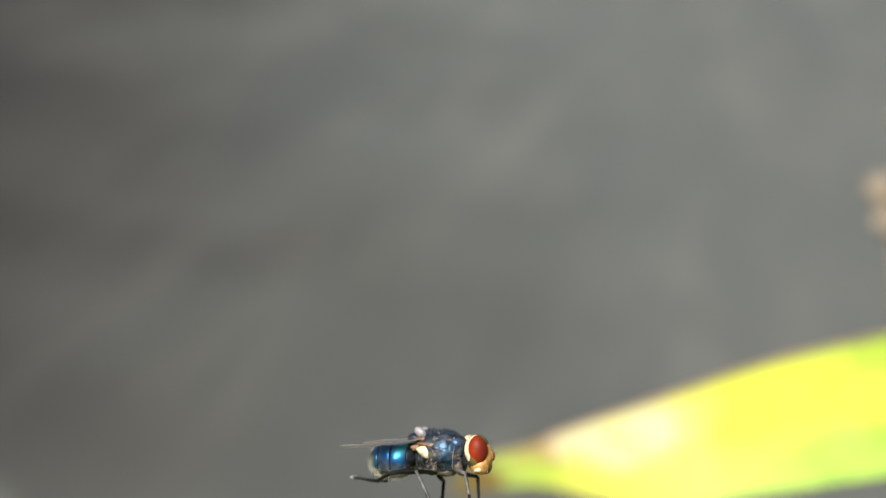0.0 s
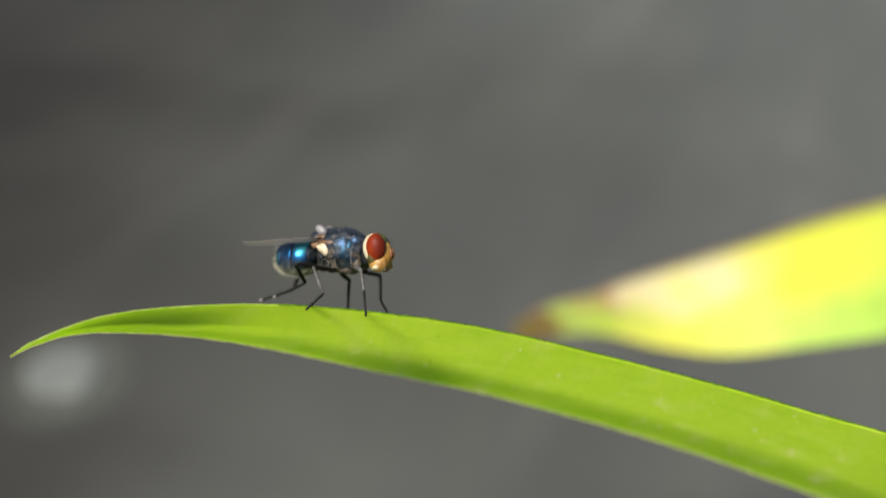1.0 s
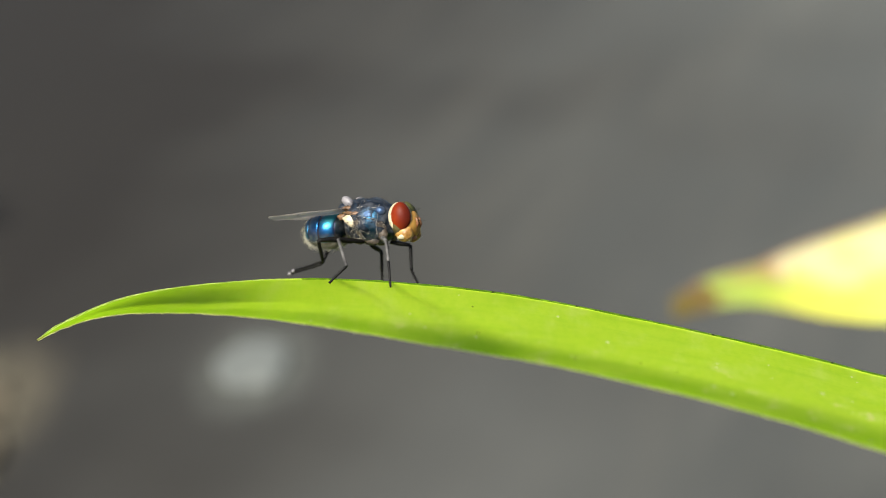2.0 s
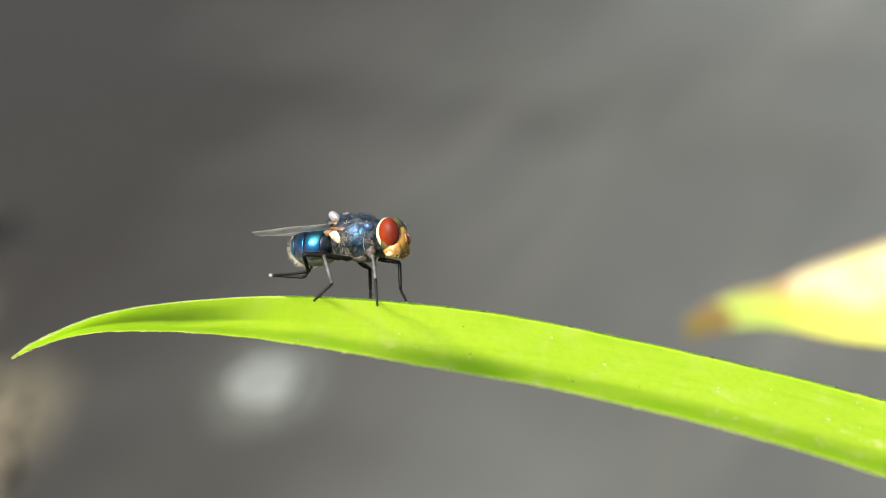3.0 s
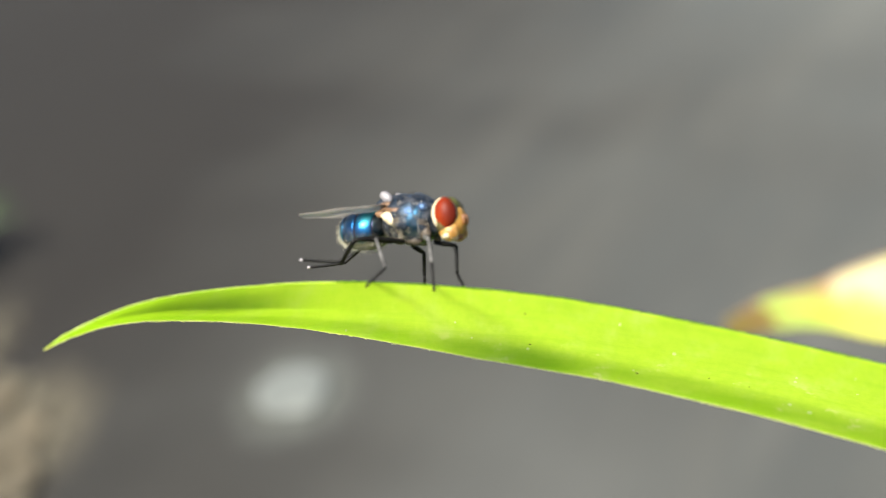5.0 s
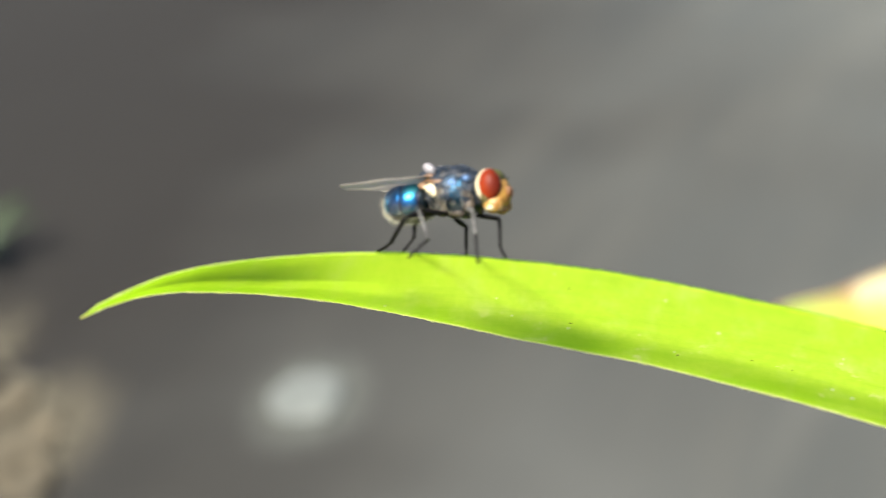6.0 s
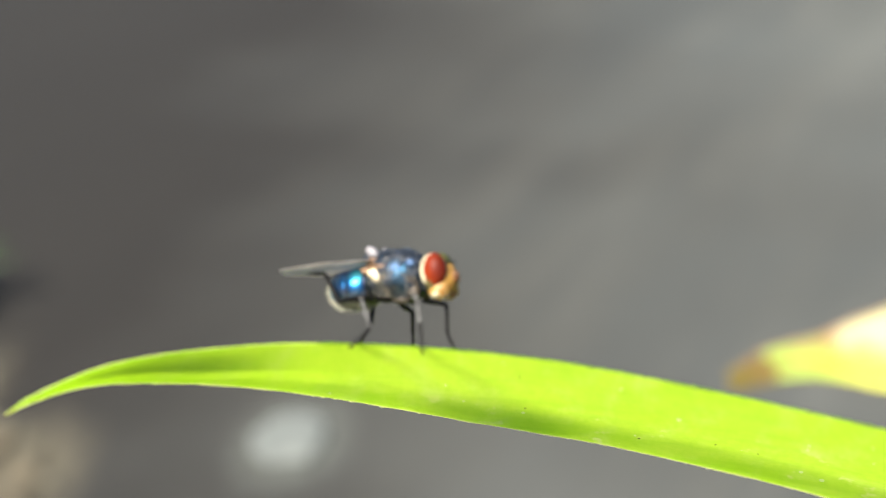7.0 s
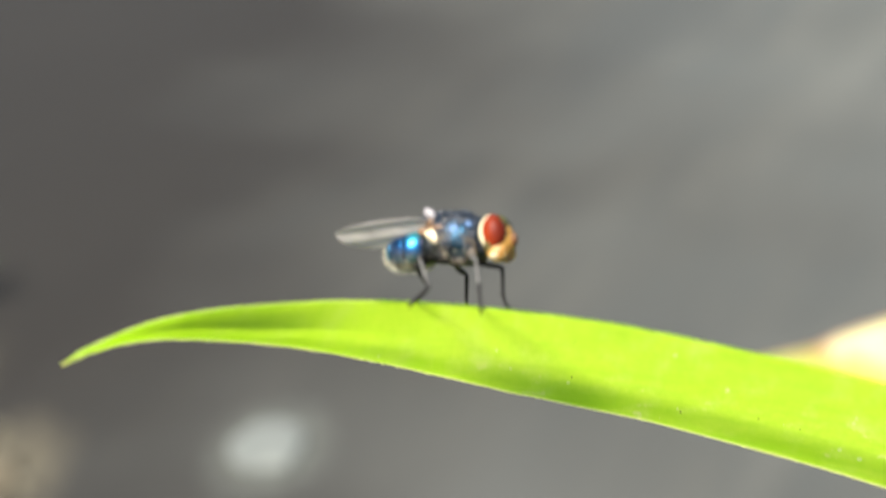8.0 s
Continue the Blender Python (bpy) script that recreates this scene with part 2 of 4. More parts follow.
# Paler copy of LEG: sunlight on the near legs put into the colour.
LEG_SUNLIT = plain("leg_sunlit", (0.012, 0.011, 0.010), (0.10, 0.097, 0.09), 0.6, 0.0, 1100, 0.7, 0.3, 0.00005)


def eye_material():
    """Brick red facets, browner towards the front of the eye."""
    k = Mat("eye_red")
    n = k.noise(500, 4, 0.6)
    c = k.mix(k.span(n, 0.35, 0.68), (0.10, 0.008, 0.002), (0.185, 0.025, 0.004))
    front = k.node("Math")
    front.operation = "ADD"
    k.link(k.node("SeparateXYZ", Vector=k.coords()).outputs[0], front.inputs[0])
    k.link(k.span(n, 0.3, 0.7, -0.0001, 0.0001), front.inputs[1])
    c = k.mix(k.span(front.outputs[0], 0.0035, 0.0042, 0.0, 0.8), c, (0.045, 0.006, 0.003))
    facets = k.node("TexVoronoi", Scale=14000.0, Vector=k.coords()).outputs["Distance"]
    return k.done(k.principled(k.bump(facets, 0.3, 0.00001), Base_Color=c, Roughness=0.45, Specular_IOR_Level=0.08))


EYE = eye_material()
RIM = plain("orbit_cream", (0.36, 0.30, 0.18), (0.50, 0.44, 0.30), 0.5)
FACE = plain("face_gold", (0.19, 0.085, 0.012), (0.30, 0.155, 0.025), 0.5, 0.0, 1200)
CHEEK = plain("cheek_yellow", (0.17, 0.075, 0.012), (0.42, 0.25, 0.06), 0.5, 0.0, 1500, 0.8, 0.5, 0.00005)
HEAD = plain("head_olive", (0.03, 0.026, 0.008), (0.085, 0.065, 0.018), 0.65, 0.0, 1300, 0.5, 0.3)
FRONS = plain("frons_olive", (0.020, 0.022, 0.005), (0.07, 0.07, 0.016), 0.7, 0.0, 1500, 0.5, 0.25)
ANTENNA = plain("antenna_orange", (0.09, 0.03, 0.008), (0.17, 0.065, 0.015), 0.5)
CALYPTER = plain("calypter_cream", (0.42, 0.34, 0.21), (0.55, 0.47, 0.33), 0.5, 0.0, 1500)
CALYPTER_BROWN = plain("calypter_brown", (0.07, 0.035, 0.014), (0.15, 0.08, 0.035), 0.5, 0.0, 1500)
LOBE = plain("wing_lobe_grey", (0.11, 0.105, 0.11), (0.20, 0.185, 0.185), 0.5, 0.0, 1500)
VEIN = plain("wing_vein", (0.03, 0.02, 0.012), (0.06, 0.04, 0.025), 0.5)


def thin(name, color, second):
    """Pale specks and scabs that let the light of the leaf through."""
    k = Mat(name)
    c = k.mix(k.span(k.noise(1500, 4), 0.35, 0.65), color, second)
    return k.done(k.blend(0.96, k.principled(None, Base_Color=c, Roughness=0.5), k.node("BsdfTranslucent", Color=c).outputs[0]))


DUST = thin("dust_white", (0.95, 0.96, 0.80), (0.98, 0.98, 0.88))
SCAR = thin("leaf_scar", (0.84, 0.86, 0.46), (0.92, 0.91, 0.62))
STONE = plain("stone_pale", (0.085, 0.091, 0.083), (0.13, 0.138, 0.126), 0.8, 0.0, 90, 0.4, 0.3, 0.001)
STONE_TAN = plain("stone_tan", (0.06, 0.052, 0.035), (0.11, 0.10, 0.07), 0.8, 0.0, 90, 0.4, 0.3, 0.001)
LITTER = plain("dry_litter", (0.048, 0.040, 0.025), (0.085, 0.07, 0.045), 0.8, 0.0, 120, 0.4, 0.3, 0.0005)
STALK = plain("dry_stalk", (0.13, 0.105, 0.075), (0.27, 0.215, 0.15), 0.75, 0.0, 150, 0.4, 0.3, 0.0005)
SHOOT = plain("shoot_green", (0.07, 0.16, 0.03), (0.13, 0.24, 0.05), 0.5, 0.0, 150, 0.3, 0.4, 0.0003)
WEED = plain("weed_green", (0.014, 0.026, 0.008), (0.03, 0.05, 0.016), 0.6, 0.0, 150, 0.3, 0.4, 0.0003)


def wing_material():
    k = Mat("wing_membrane")
    p = k.stretched(600, 2400, 600)
    n = k.noise(1.0, 3, 0.6, p)
    clear = k.node("BsdfTransparent", Color=rgb(0.86, 0.84, 0.80))
    film = k.principled(k.bump(n, 0.5, 0.00003), Base_Color=rgb(0.58, 0.54, 0.50), Roughness=0.35, Specular_IOR_Level=0.7)
    film = k.blend(0.55, film, k.node("BsdfTranslucent", Color=rgb(0.62, 0.56, 0.50)).outputs[0])
    return k.done(k.blend(k.span(n, 0.3, 0.7, 0.48, 0.72), clear.outputs[0], film))


WING = wing_material()


def ground_material():
    """Worn grey concrete: broad stains and streaks, blotches, and sandy grain."""
    k = Mat("ground_concrete")
    p = k.coords()
    turned = k.node("Mapping", Vector=p)
    turned.vector_type = "TEXTURE"
    turned.inputs["Rotation"].default_value = (0, 0, radians(72))
    turned.inputs["Scale"].default_value = (5.5, 1.0, 1.0)
    streak = k.noise(13.0, 4, 0.6, turned.outputs[0], 0.15)
    blotch = k.noise(34.0, 3, 0.5, turned.outputs[0], 0.5)
    broad = k.noise(6.0, 2, 0.5, turned.outputs[0])
    grain = k.noise(700.0, 3, 0.7, p)
    c = k.ramp(streak, (0.34, (0.040, 0.042, 0.043)), (0.5, (0.060, 0.060, 0.058)), (0.66, (0.083, 0.083, 0.080)))
    c = k.mix(k.span(blotch, 0.40, 0.62, 0.0, 0.7), c, (0.042, 0.046, 0.048))
    c = k.mix(k.span(broad, 0.35, 0.7, 0.0, 0.45), c, (0.066, 0.063, 0.056))
    c = k.mix(k.span(grain, 0.3, 0.7, 0.0, 0.35), c, (0.085, 0.082, 0.074))
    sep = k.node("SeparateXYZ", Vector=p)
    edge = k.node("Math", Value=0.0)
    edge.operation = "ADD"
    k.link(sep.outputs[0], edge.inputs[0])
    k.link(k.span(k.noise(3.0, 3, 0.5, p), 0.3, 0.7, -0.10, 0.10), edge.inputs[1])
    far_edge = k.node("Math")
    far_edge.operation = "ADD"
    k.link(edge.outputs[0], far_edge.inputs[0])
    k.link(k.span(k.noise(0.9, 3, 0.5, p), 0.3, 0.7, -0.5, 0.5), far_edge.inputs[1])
    # darker and browner towards -x, up to a ragged far edge
    dark_strip = k.node("Math")
    dark_strip.operation = "MULTIPLY"
    k.link(k.span(edge.outputs[0], -0.23, 0.23, 0.95, 0.0), dark_strip.inputs[0])
    k.link(k.span(far_edge.outputs[0], -1.5, -1.1), dark_strip.inputs[1])
    c = k.mix(dark_strip.outputs[0], c, (0.0090, 0.0070, 0.0054))
    c = k.mix(k.span(edge.outputs[0], -0.05, 0.24, 0.0, 0.28), c, (0.066, 0.071, 0.073))
    # lighter towards small y, within a limited span of x
    paler = k.node("Math")
    paler.operation = "MULTIPLY"
    k.link(k.span(edge.outputs[0], -0.16, 0.0), paler.inputs[0])
    k.link(k.span(sep.outputs[1], 0.36, 0.50, 0.42, 0.0), paler.inputs[1])
    mid = k.node("Math")
    mid.operation = "MULTIPLY"
    k.link(paler.outputs[0], mid.inputs[0])
    k.link(k.span(edge.outputs[0], -0.02, 0.09, 1.0, 0.0), mid.inputs[1])
    c = k.mix(mid.outputs[0], c, (0.095, 0.096, 0.095))
    # pale patches: a halo that softens the stone's outline, and two heaps of dry soil
    for x, y, rx, ry, colour, full in ((-0.096, 0.42, 0.024, 0.040, (0.10, 0.105, 0.098), 0.8), (-0.188, 0.392, 0.027, 0.055, (0.10, 0.085, 0.06), 0.9), (-0.230, 0.465, 0.020, 0.05, (0.06, 0.052, 0.038), 0.55)):
        spot = k.node("Mapping", Vector=p)
        spot.vector_type = "TEXTURE"
        spot.inputs["Location"].default_value = (x, y, 0)
        spot.inputs["Scale"].default_value = (rx, ry, 1)
        away = k.node("VectorMath", Vector=spot.outputs[0])
        away.operation = "LENGTH"
        ragged = k.node("Math")
        ragged.operation = "ADD"
        k.link(away.outputs["Value"], ragged.inputs[0])
        k.link(k.span(k.noise(160.0, 4, 0.6, p), 0.3, 0.7, -0.25, 0.25), ragged.inputs[1])
        c = k.mix(k.span(ragged.outputs[0], 0.1, 1.05, full, 0.0), c, colour)
    c = k.mix(1.0, c, (0.985, 1.0, 0.92), "MULTIPLY")
    return k.done(k.principled(k.bump(grain, 0.5, 0.0006), Base_Color=c, Roughness=0.85, Specular_IOR_Level=0.25))


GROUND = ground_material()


# ---- mesh helpers ----
def finish(name, bm, mats, smooth=True):
    bmesh.ops.recalc_face_normals(bm, faces=bm.faces)
    me = bpy.data.meshes.new(name)
    bm.to_mesh(me)
    bm.free()
    for m in mats if isinstance(mats, (list, tuple)) else [mats]:
        me.materials.append(m)
    if smooth:
        me.polygons.foreach_set("use_smooth", [True] * len(me.polygons))
    return me


def part(name, bm, mats, parent, label="", m=None, smooth=True):
    ob = new(name, finish(name, bm, mats, smooth))
    ob.parent = parent
    if m is not None:
        ob.matrix_basis = m
    return tagged(ob, label) if label else ob


def smoothed(points, count):
    """Catmull-Rom through a few control points."""
    p = [np.array(q, float) for q in points]
    p = [2 * p[0] - p[1], *p, 2 * p[-1] - p[-2]]
    res = []
    for k in range(count):
        s = k / (count - 1) * (len(p) - 3)
        i = min(int(s), len(p) - 4)
        u = s - i
        a, b, c, d = p[i : i + 4]
        res.append(0.5 * (2 * b + (c - a) * u + (2 * a - 5 * b + 4 * c - d) * u * u + (3 * b - a - 3 * c + d) * u**3))
    return res


def loft(bm, rings, n=28, power=1.0, wobble=0.0, seed=0.0):
    """Rings across x: (x, z of the middle, half width, half height), in millimetres; both ends closed."""
    rows = []
    for x, zc, ry, rz in rings:
        row = []
        for k in range(n):
            a = 2 * math.pi * k / n
            c, s = math.cos(a), math.sin(a)
            c, s = math.copysign(abs(c) ** power, c), math.copysign(abs(s) ** power, s)
            q = Vector((x, ry * c, zc + rz * s))
            if wobble:
                q += Vector((0, c, s)) * wobble * noise.noise(q * 1.7 + Vector((seed, 0, 0)))
            row.append(bm.verts.new(q * MM))
        rows.append(row)
    for a, b in zip(rows, rows[1:]):
        for k in range(n):
            bm.faces.new((a[k], a[(k + 1) % n], b[(k + 1) % n], b[k]))
    bm.faces.new(rows[0])
    bm.faces.new(rows[-1])
    return bm


def ball(bm, x, y, z, rx, ry, rz, turn=None, rough=0.0, seed=0.0, detail=3):
    made = bmesh.ops.create_icosphere(bm, subdivisions=detail, radius=1.0)["verts"]
    for v in made:
        q = v.co.copy()
        if rough:
            q *= 1 + rough * noise.noise(q * 1.6 + Vector((seed, seed, 0)))
        q = Vector((q.x * rx, q.y * ry, q.z * rz))
        if turn:
            q = turn @ q
        v.co = (q + Vector((x, y, z))) * MM
    return bm


def tube(bm, points, radii, n=8):
    """A tapered tube through points, in millimetres, rounded off at both ends."""
    pts = [Vector(p) for p in points]
    rows = []
    for k, p in enumerate(pts):
        way = (pts[min(k + 1, len(pts) - 1)] - pts[max(k - 1, 0)]).normalized()
        side = way.cross(Vector((0.13, 0.31, 0.94))).normalized()
        up = side.cross(way)
        rows.append([bm.verts.new((p + (side * math.cos(a) + up * math.sin(a)) * radii[k]) * MM) for a in (2 * math.pi * j / n for j in range(n))])
    for a, b in zip(rows, rows[1:]):
        for j in range(n):
            bm.faces.new((a[j], a[(j + 1) % n], b[(j + 1) % n], b[j]))
    bm.faces.new(rows[0])
    bm.faces.new(rows[-1])
    return bm


def hair(bm, root, way, length, radius, bend=(0, 0, 0)):
    """One bristle: a three-sided spike."""
    root, way = Vector(root), Vector(way).normalized()
    mid = root + way * length * 0.5
    tip = root + way * length + Vector(bend) * length
    side = way.cross(Vector((0.3, 0.2, 0.9))).normalized() * radius
    other = way.cross(side).normalized() * radius
    ring = [[bm.verts.new((p + side * math.cos(a) * f + other * math.sin(a) * f) * MM) for a in (0, 2.094, 4.189)] for p, f in ((root, 1.0), (mid, 0.7))]
    end = bm.verts.new(tip * MM)
    for j in range(3):
        bm.faces.new((ring[0][j], ring[0][(j + 1) % 3], ring[1][(j + 1) % 3], ring[1][j]))
        bm.faces.new((ring[1][j], ring[1][(j + 1) % 3], end))


# ---- ground ----
def build_ground():
    bm = bmesh.new()
    bmesh.ops.create_grid(bm, x_segments=8, y_segments=8, size=400.0)
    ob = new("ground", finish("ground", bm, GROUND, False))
    tagged(ob, "worn grey concrete ground with darker blotches and streaks", "ground", kind="structure")


build_ground()


# ---- leaves ----
# Margins of the near leaf: x and z of the near margin, then x, depth behind it and z of the far one.
LEAF_ROWS = [
    (-21.0, -7.83, -21.00, 0.0, -7.86),
    (-19.3, -6.72, -19.78, 0.9, -7.12),
    (-15.7, -5.20, -17.44, 2.4, -6.36),
    (-12.0, -4.47, -14.24, 3.9, -6.19),
    (-6.4, -4.00, -8.67, 7.3, -6.63),
    (-0.8, -4.00, -2.67, 13.0, -7.84),
    (6.6, -4.58, 4.90, 19.5, -9.61),
    (13.9, -5.70, 13.61, 23.5, -11.41),
    (24.6, -8.05, 26.10, 29.0, -14.71),
    (34.0, -10.45, 39.64, 33.5, -18.96),
    (47.0, -14.30, 54.67, 38.0, -24.67),
    (75.0, -26.00, 83.13, 38.0, -38.01),
    (112.0, -52.00, 112.00, 22.0, -60.00),
    (148.0, -100.00, 147.00, 16.0, -107.00),
    (168.0, -165.00, 166.00, 9.0, -168.00),
    (176.0, -268.00, 174.00, 5.0, -268.00),
]


def turn_down(v, run):
    """0 over most of the blade, 1 at its far margin: the blade turns down just before that margin, unevenly along it."""
    start = 0.62 + 0.045 * noise.noise(Vector((run * 0.16, 3.1, 0.4))) + 0.03 * noise.noise(Vector((run * 0.6, 8.1, 0.4)))
    f = max(0.0, min(1.0, (v - start) / (0.96 - start)))
    return f * f * (3 - 2 * f)


def leaf_sheet(name, near, far, sag, thick, count, across, mats, label, rim, hem):
    """A blade between two margins (millimetres on the stage), thickened, with a raised midrib and pale rims."""
    a, b = smoothed(near, count), smoothed(far, count)
    leaf = new(name)
    leaf.matrix_basis = STAGE
    bm = bmesh.new()
    uv, share = bm.loops.layers.uv.new("UVMap"), bm.loops.layers.uv.new("Share")
    rows, lower, where, breadth = [], [], {}, {}
    run = 0.0
    for i in range(count):
        if i:
            run += float(np.linalg.norm(a[i] - a[i - 1]))
        wide = float(np.linalg.norm(b[i] - a[i]))
        row = []
        for j in range(across + 1):
            v = j / across
            q = Vector(a[i] * (1 - v) + b[i] * v)
            q += Vector(sag(v, wide, run))
            q.z += 0.03 * noise.noise(Vector((run * 0.35, v * 5, 1.7))) * min(1.0, wide / 6)
            vert = bm.verts.new(q * MM)
            where[vert], breadth[vert] = (run, v * wide), (v, run * 0.05)
            row.append(vert)
        rows.append(row)
    edge_near = [r[0].co / MM for r in rows]
    edge_far = [r[-1].co / MM for r in rows]
    middle = [r[int(across * 0.6)].co / MM for r in rows]
    for row in rows:
        under = []
        for j, vert in enumerate(row):
            v = j / across
            wide = (row[-1].co - row[0].co).length / MM
            full = min(1.0, (wide / 20) ** 1.3)
            low = bm.verts.new(vert.co - Vector((0, 0, (0.02 + 0.08 * min(1.0, v * 12) + thick * full * (1 - (1 - v) ** 3.0) * (1 - v**3)) * MM)))
            rise = 0.42 * thick * full * (1 - (1 - v) ** 1.6) * (1 - turn_down(v, where[vert][0]))
            vert.co.z += rise * MM
            where[low], breadth[low] = where[vert], breadth[vert]
            under.append(low)
        lower.append(under)
    places = [[v.co / MM for v in r] for r in lower]

    def quad(*corners):
        f = bm.faces.new(corners)
        for loop in f.loops:
            loop[uv].uv, loop[share].uv = where[loop.vert], breadth[loop.vert]

    for sheet in (rows, lower):
        for r, q in zip(sheet, sheet[1:]):
            for j in range(across):
                quad(r[j], r[j + 1], q[j + 1], q[j])
    for i in range(count - 1):
        for j in (0, across):
            quad(rows[i][j], rows[i + 1][j], lower[i + 1][j], lower[i][j])
    blade = part("blade", bm, mats, leaf)
    low = [p + Vector((0, 0, -0.04)) for p in edge_near]
    outer = [p + Vector((0, 0.11, -0.06)) for p in edge_far]
    for line, mat, wide in ((low[:47], hem[0], rim * 1.8), (low[46:], hem[1], rim * 1.2), (outer, hem[2], rim * 2.6)):
        bm = bmesh.new()
        tube(bm, line, [wide * (1 + 0.55 * noise.noise(Vector((k * 0.45, 0, 3)))) * (min(1.0, 0.35 + k / 12) if line[0].x < low[9].x else 1.0) * (1 - 0.8 * k / 46 if len(line) == 47 else 1.0) for k in range(len(line))], 6)
        part("leaf_margin", bm, mat, leaf, "thickened margin of the blade")
    bm = bmesh.new()
    tube(bm, [m + Vector((0, 0, -0.07)) for m in middle[6:]], [0.02 * min(1.0, 0.3 + k / 12) for k in range(len(middle) - 6)], 6)
    part("midrib", bm, mats, leaf)
    tagged(leaf, label, "leaf")
    return leaf, places


RIM_PALE = thin("leaf_rim_pale", (0.62, 0.74, 0.24), (0.82, 0.86, 0.50))
RIM_DARK = thin("leaf_rim_green", (0.28, 0.46, 0.05), (0.46, 0.62, 0.10))
RUST = plain("leaf_edge_rust", (0.14, 0.075, 0.04), (0.27, 0.18, 0.11), 0.6, 0.0, 300)


def near_leaf():
    near = [(x, -2.5 - 1.4 * min(1, max(0, (-12 - x) / 9)), z) for x, z, *_ in LEAF_ROWS]
    far = [(x, -2.5 - 1.4 * min(1, max(0, (-12 - n) / 9)) + w, z) for n, _, x, w, z in LEAF_ROWS]

    def sag(v, wide, run):
        flat = min(1.0, wide / 12)
        hump = 0.021 * wide * flat * (v - turn_down(v, run))
        fold = max(0.0, min(1.0, (run - 2) / 5)) * max(0.0, min(1.0, (19.5 - run) / 7))
        crease = (v / 0.46) ** 3 if v < 0.46 else (1 - v) / 0.54
        curl = 0.16 * flat * max(0.0, (v - 0.95) / 0.05) ** 2
        return (0, 0, hump + curl - 0.052 * wide * fold * crease)

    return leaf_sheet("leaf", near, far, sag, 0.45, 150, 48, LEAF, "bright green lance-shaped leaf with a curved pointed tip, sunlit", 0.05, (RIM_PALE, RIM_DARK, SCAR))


def far_leaf():
    near = [(37.5, 222, -14.0), (46, 212, -11.6), (54, 209, -11.3), (65, 206, -13.5), (78, 205, -14.6), (95, 205, -12.4), (143, 205, -5.0), (190, 207, 4.0), (235, 212, 5.0), (265, 222, -25.0), (285, 230, -90.0), (290, 234, -160.0)]
    far = [(37.0, 223, -10.2), (45, 226, -6.0), (55, 230, -3.5), (65, 233, 0.5), (85, 235, 7.0), (110, 235, 15.4), (143, 235, 23.7), (190, 233, 37.5), (240, 232, 32.0), (278, 232, -12.0), (298, 233, -88.0), (302, 236, -160.0)]
    sag = lambda v, wide, run: (0, -0.06 * wide * math.sin(math.pi * v), 0)
    return leaf_sheet("leaf", near, far, sag, 0.35, 90, 12, LEAF_DRYING, "yellowing leaf with a cream patch and a withered brown tip", 0.14, (LEAF_DRYING, LEAF_DRYING, RUST))


leaf_near, leaf_rows = near_leaf()
leaf_far, far_rows = far_leaf()


def leaf_spot(s, v):
    """A place on the near leaf, in stage millimetres: s along its rows, v across from the near margin."""
    at = max(0.0, min(1.0, s)) * (len(leaf_rows) - 1)
    low = min(int(at), len(leaf_rows) - 2)
    j = v * (len(leaf_rows[0]) - 1)
    k = min(int(j), len(leaf_rows[0]) - 2)
    a, b = (leaf_rows[r][k].lerp(leaf_rows[r][k + 1], j - k) for r in (low, low + 1))
    return a.lerp(b, at - low)


# ---- the fly ----
# The fly's space: x ahead, y to its left, z up; its origin lies under the middle of the body, at foot level.
LIFT = 4.3
fly = new("fly")
fly.matrix_basis = STAGE @ mm(0.56, 1.39, -LIFT, 0, 0, -22)
tagged(fly, "blue metallic blowfly with red eyes standing on the leaf", "fly")


def up(p):
    return (p[0], p[1], p[2] + LIFT)


def raised(bm):
    bmesh.ops.translate(bm, vec=(0, 0, LIFT * MM), verts=bm.verts)
    return bm


THORAX_RINGS = [(-1.05, -0.05, 0.35, 0.4), (-0.85, 0.08, 0.85, 0.95), (-0.5, 0.1, 1.25, 1.3), (0.0, 0.08, 1.5, 1.48), (0.45, 0.04, 1.58, 1.54), (0.58, 0.03, 1.57, 1.50), (0.72, 0.02, 1.6, 1.56), (1.3, -0.02, 1.58, 1.58), (1.9, -0.05, 1.42, 1.46), (2.4, -0.1, 1.1, 1.18), (2.75, -0.12, 0.75, 0.8), (3.0, -0.12, 0.45, 0.5)]
ABDOMEN_RINGS = [(-0.7, -0.45, 0.6, 0.6), (-1.0, -0.50, 1.05, 0.98), (-1.5, -0.56, 1.42, 1.22), (-2.2, -0.62, 1.62, 1.36), (-2.9, -0.64, 1.5, 1.30), (-3.5, -0.65, 1.24, 1.14), (-3.95, -0.64, 0.90, 0.88), (-4.2, -0.62, 0.56, 0.56), (-4.32, -0.60, 0.2, 0.2)]


def ring_at(rings, x):
    xs = [-r[0] for r in rings]
    return [float(np.interp(-x, xs, [r[k] for r in rings])) for k in (1, 2, 3)] if xs[0] < xs[-1] else [float(np.interp(x, [r[0] for r in rings], [r[k] for r in rings])) for k in (1, 2, 3)]


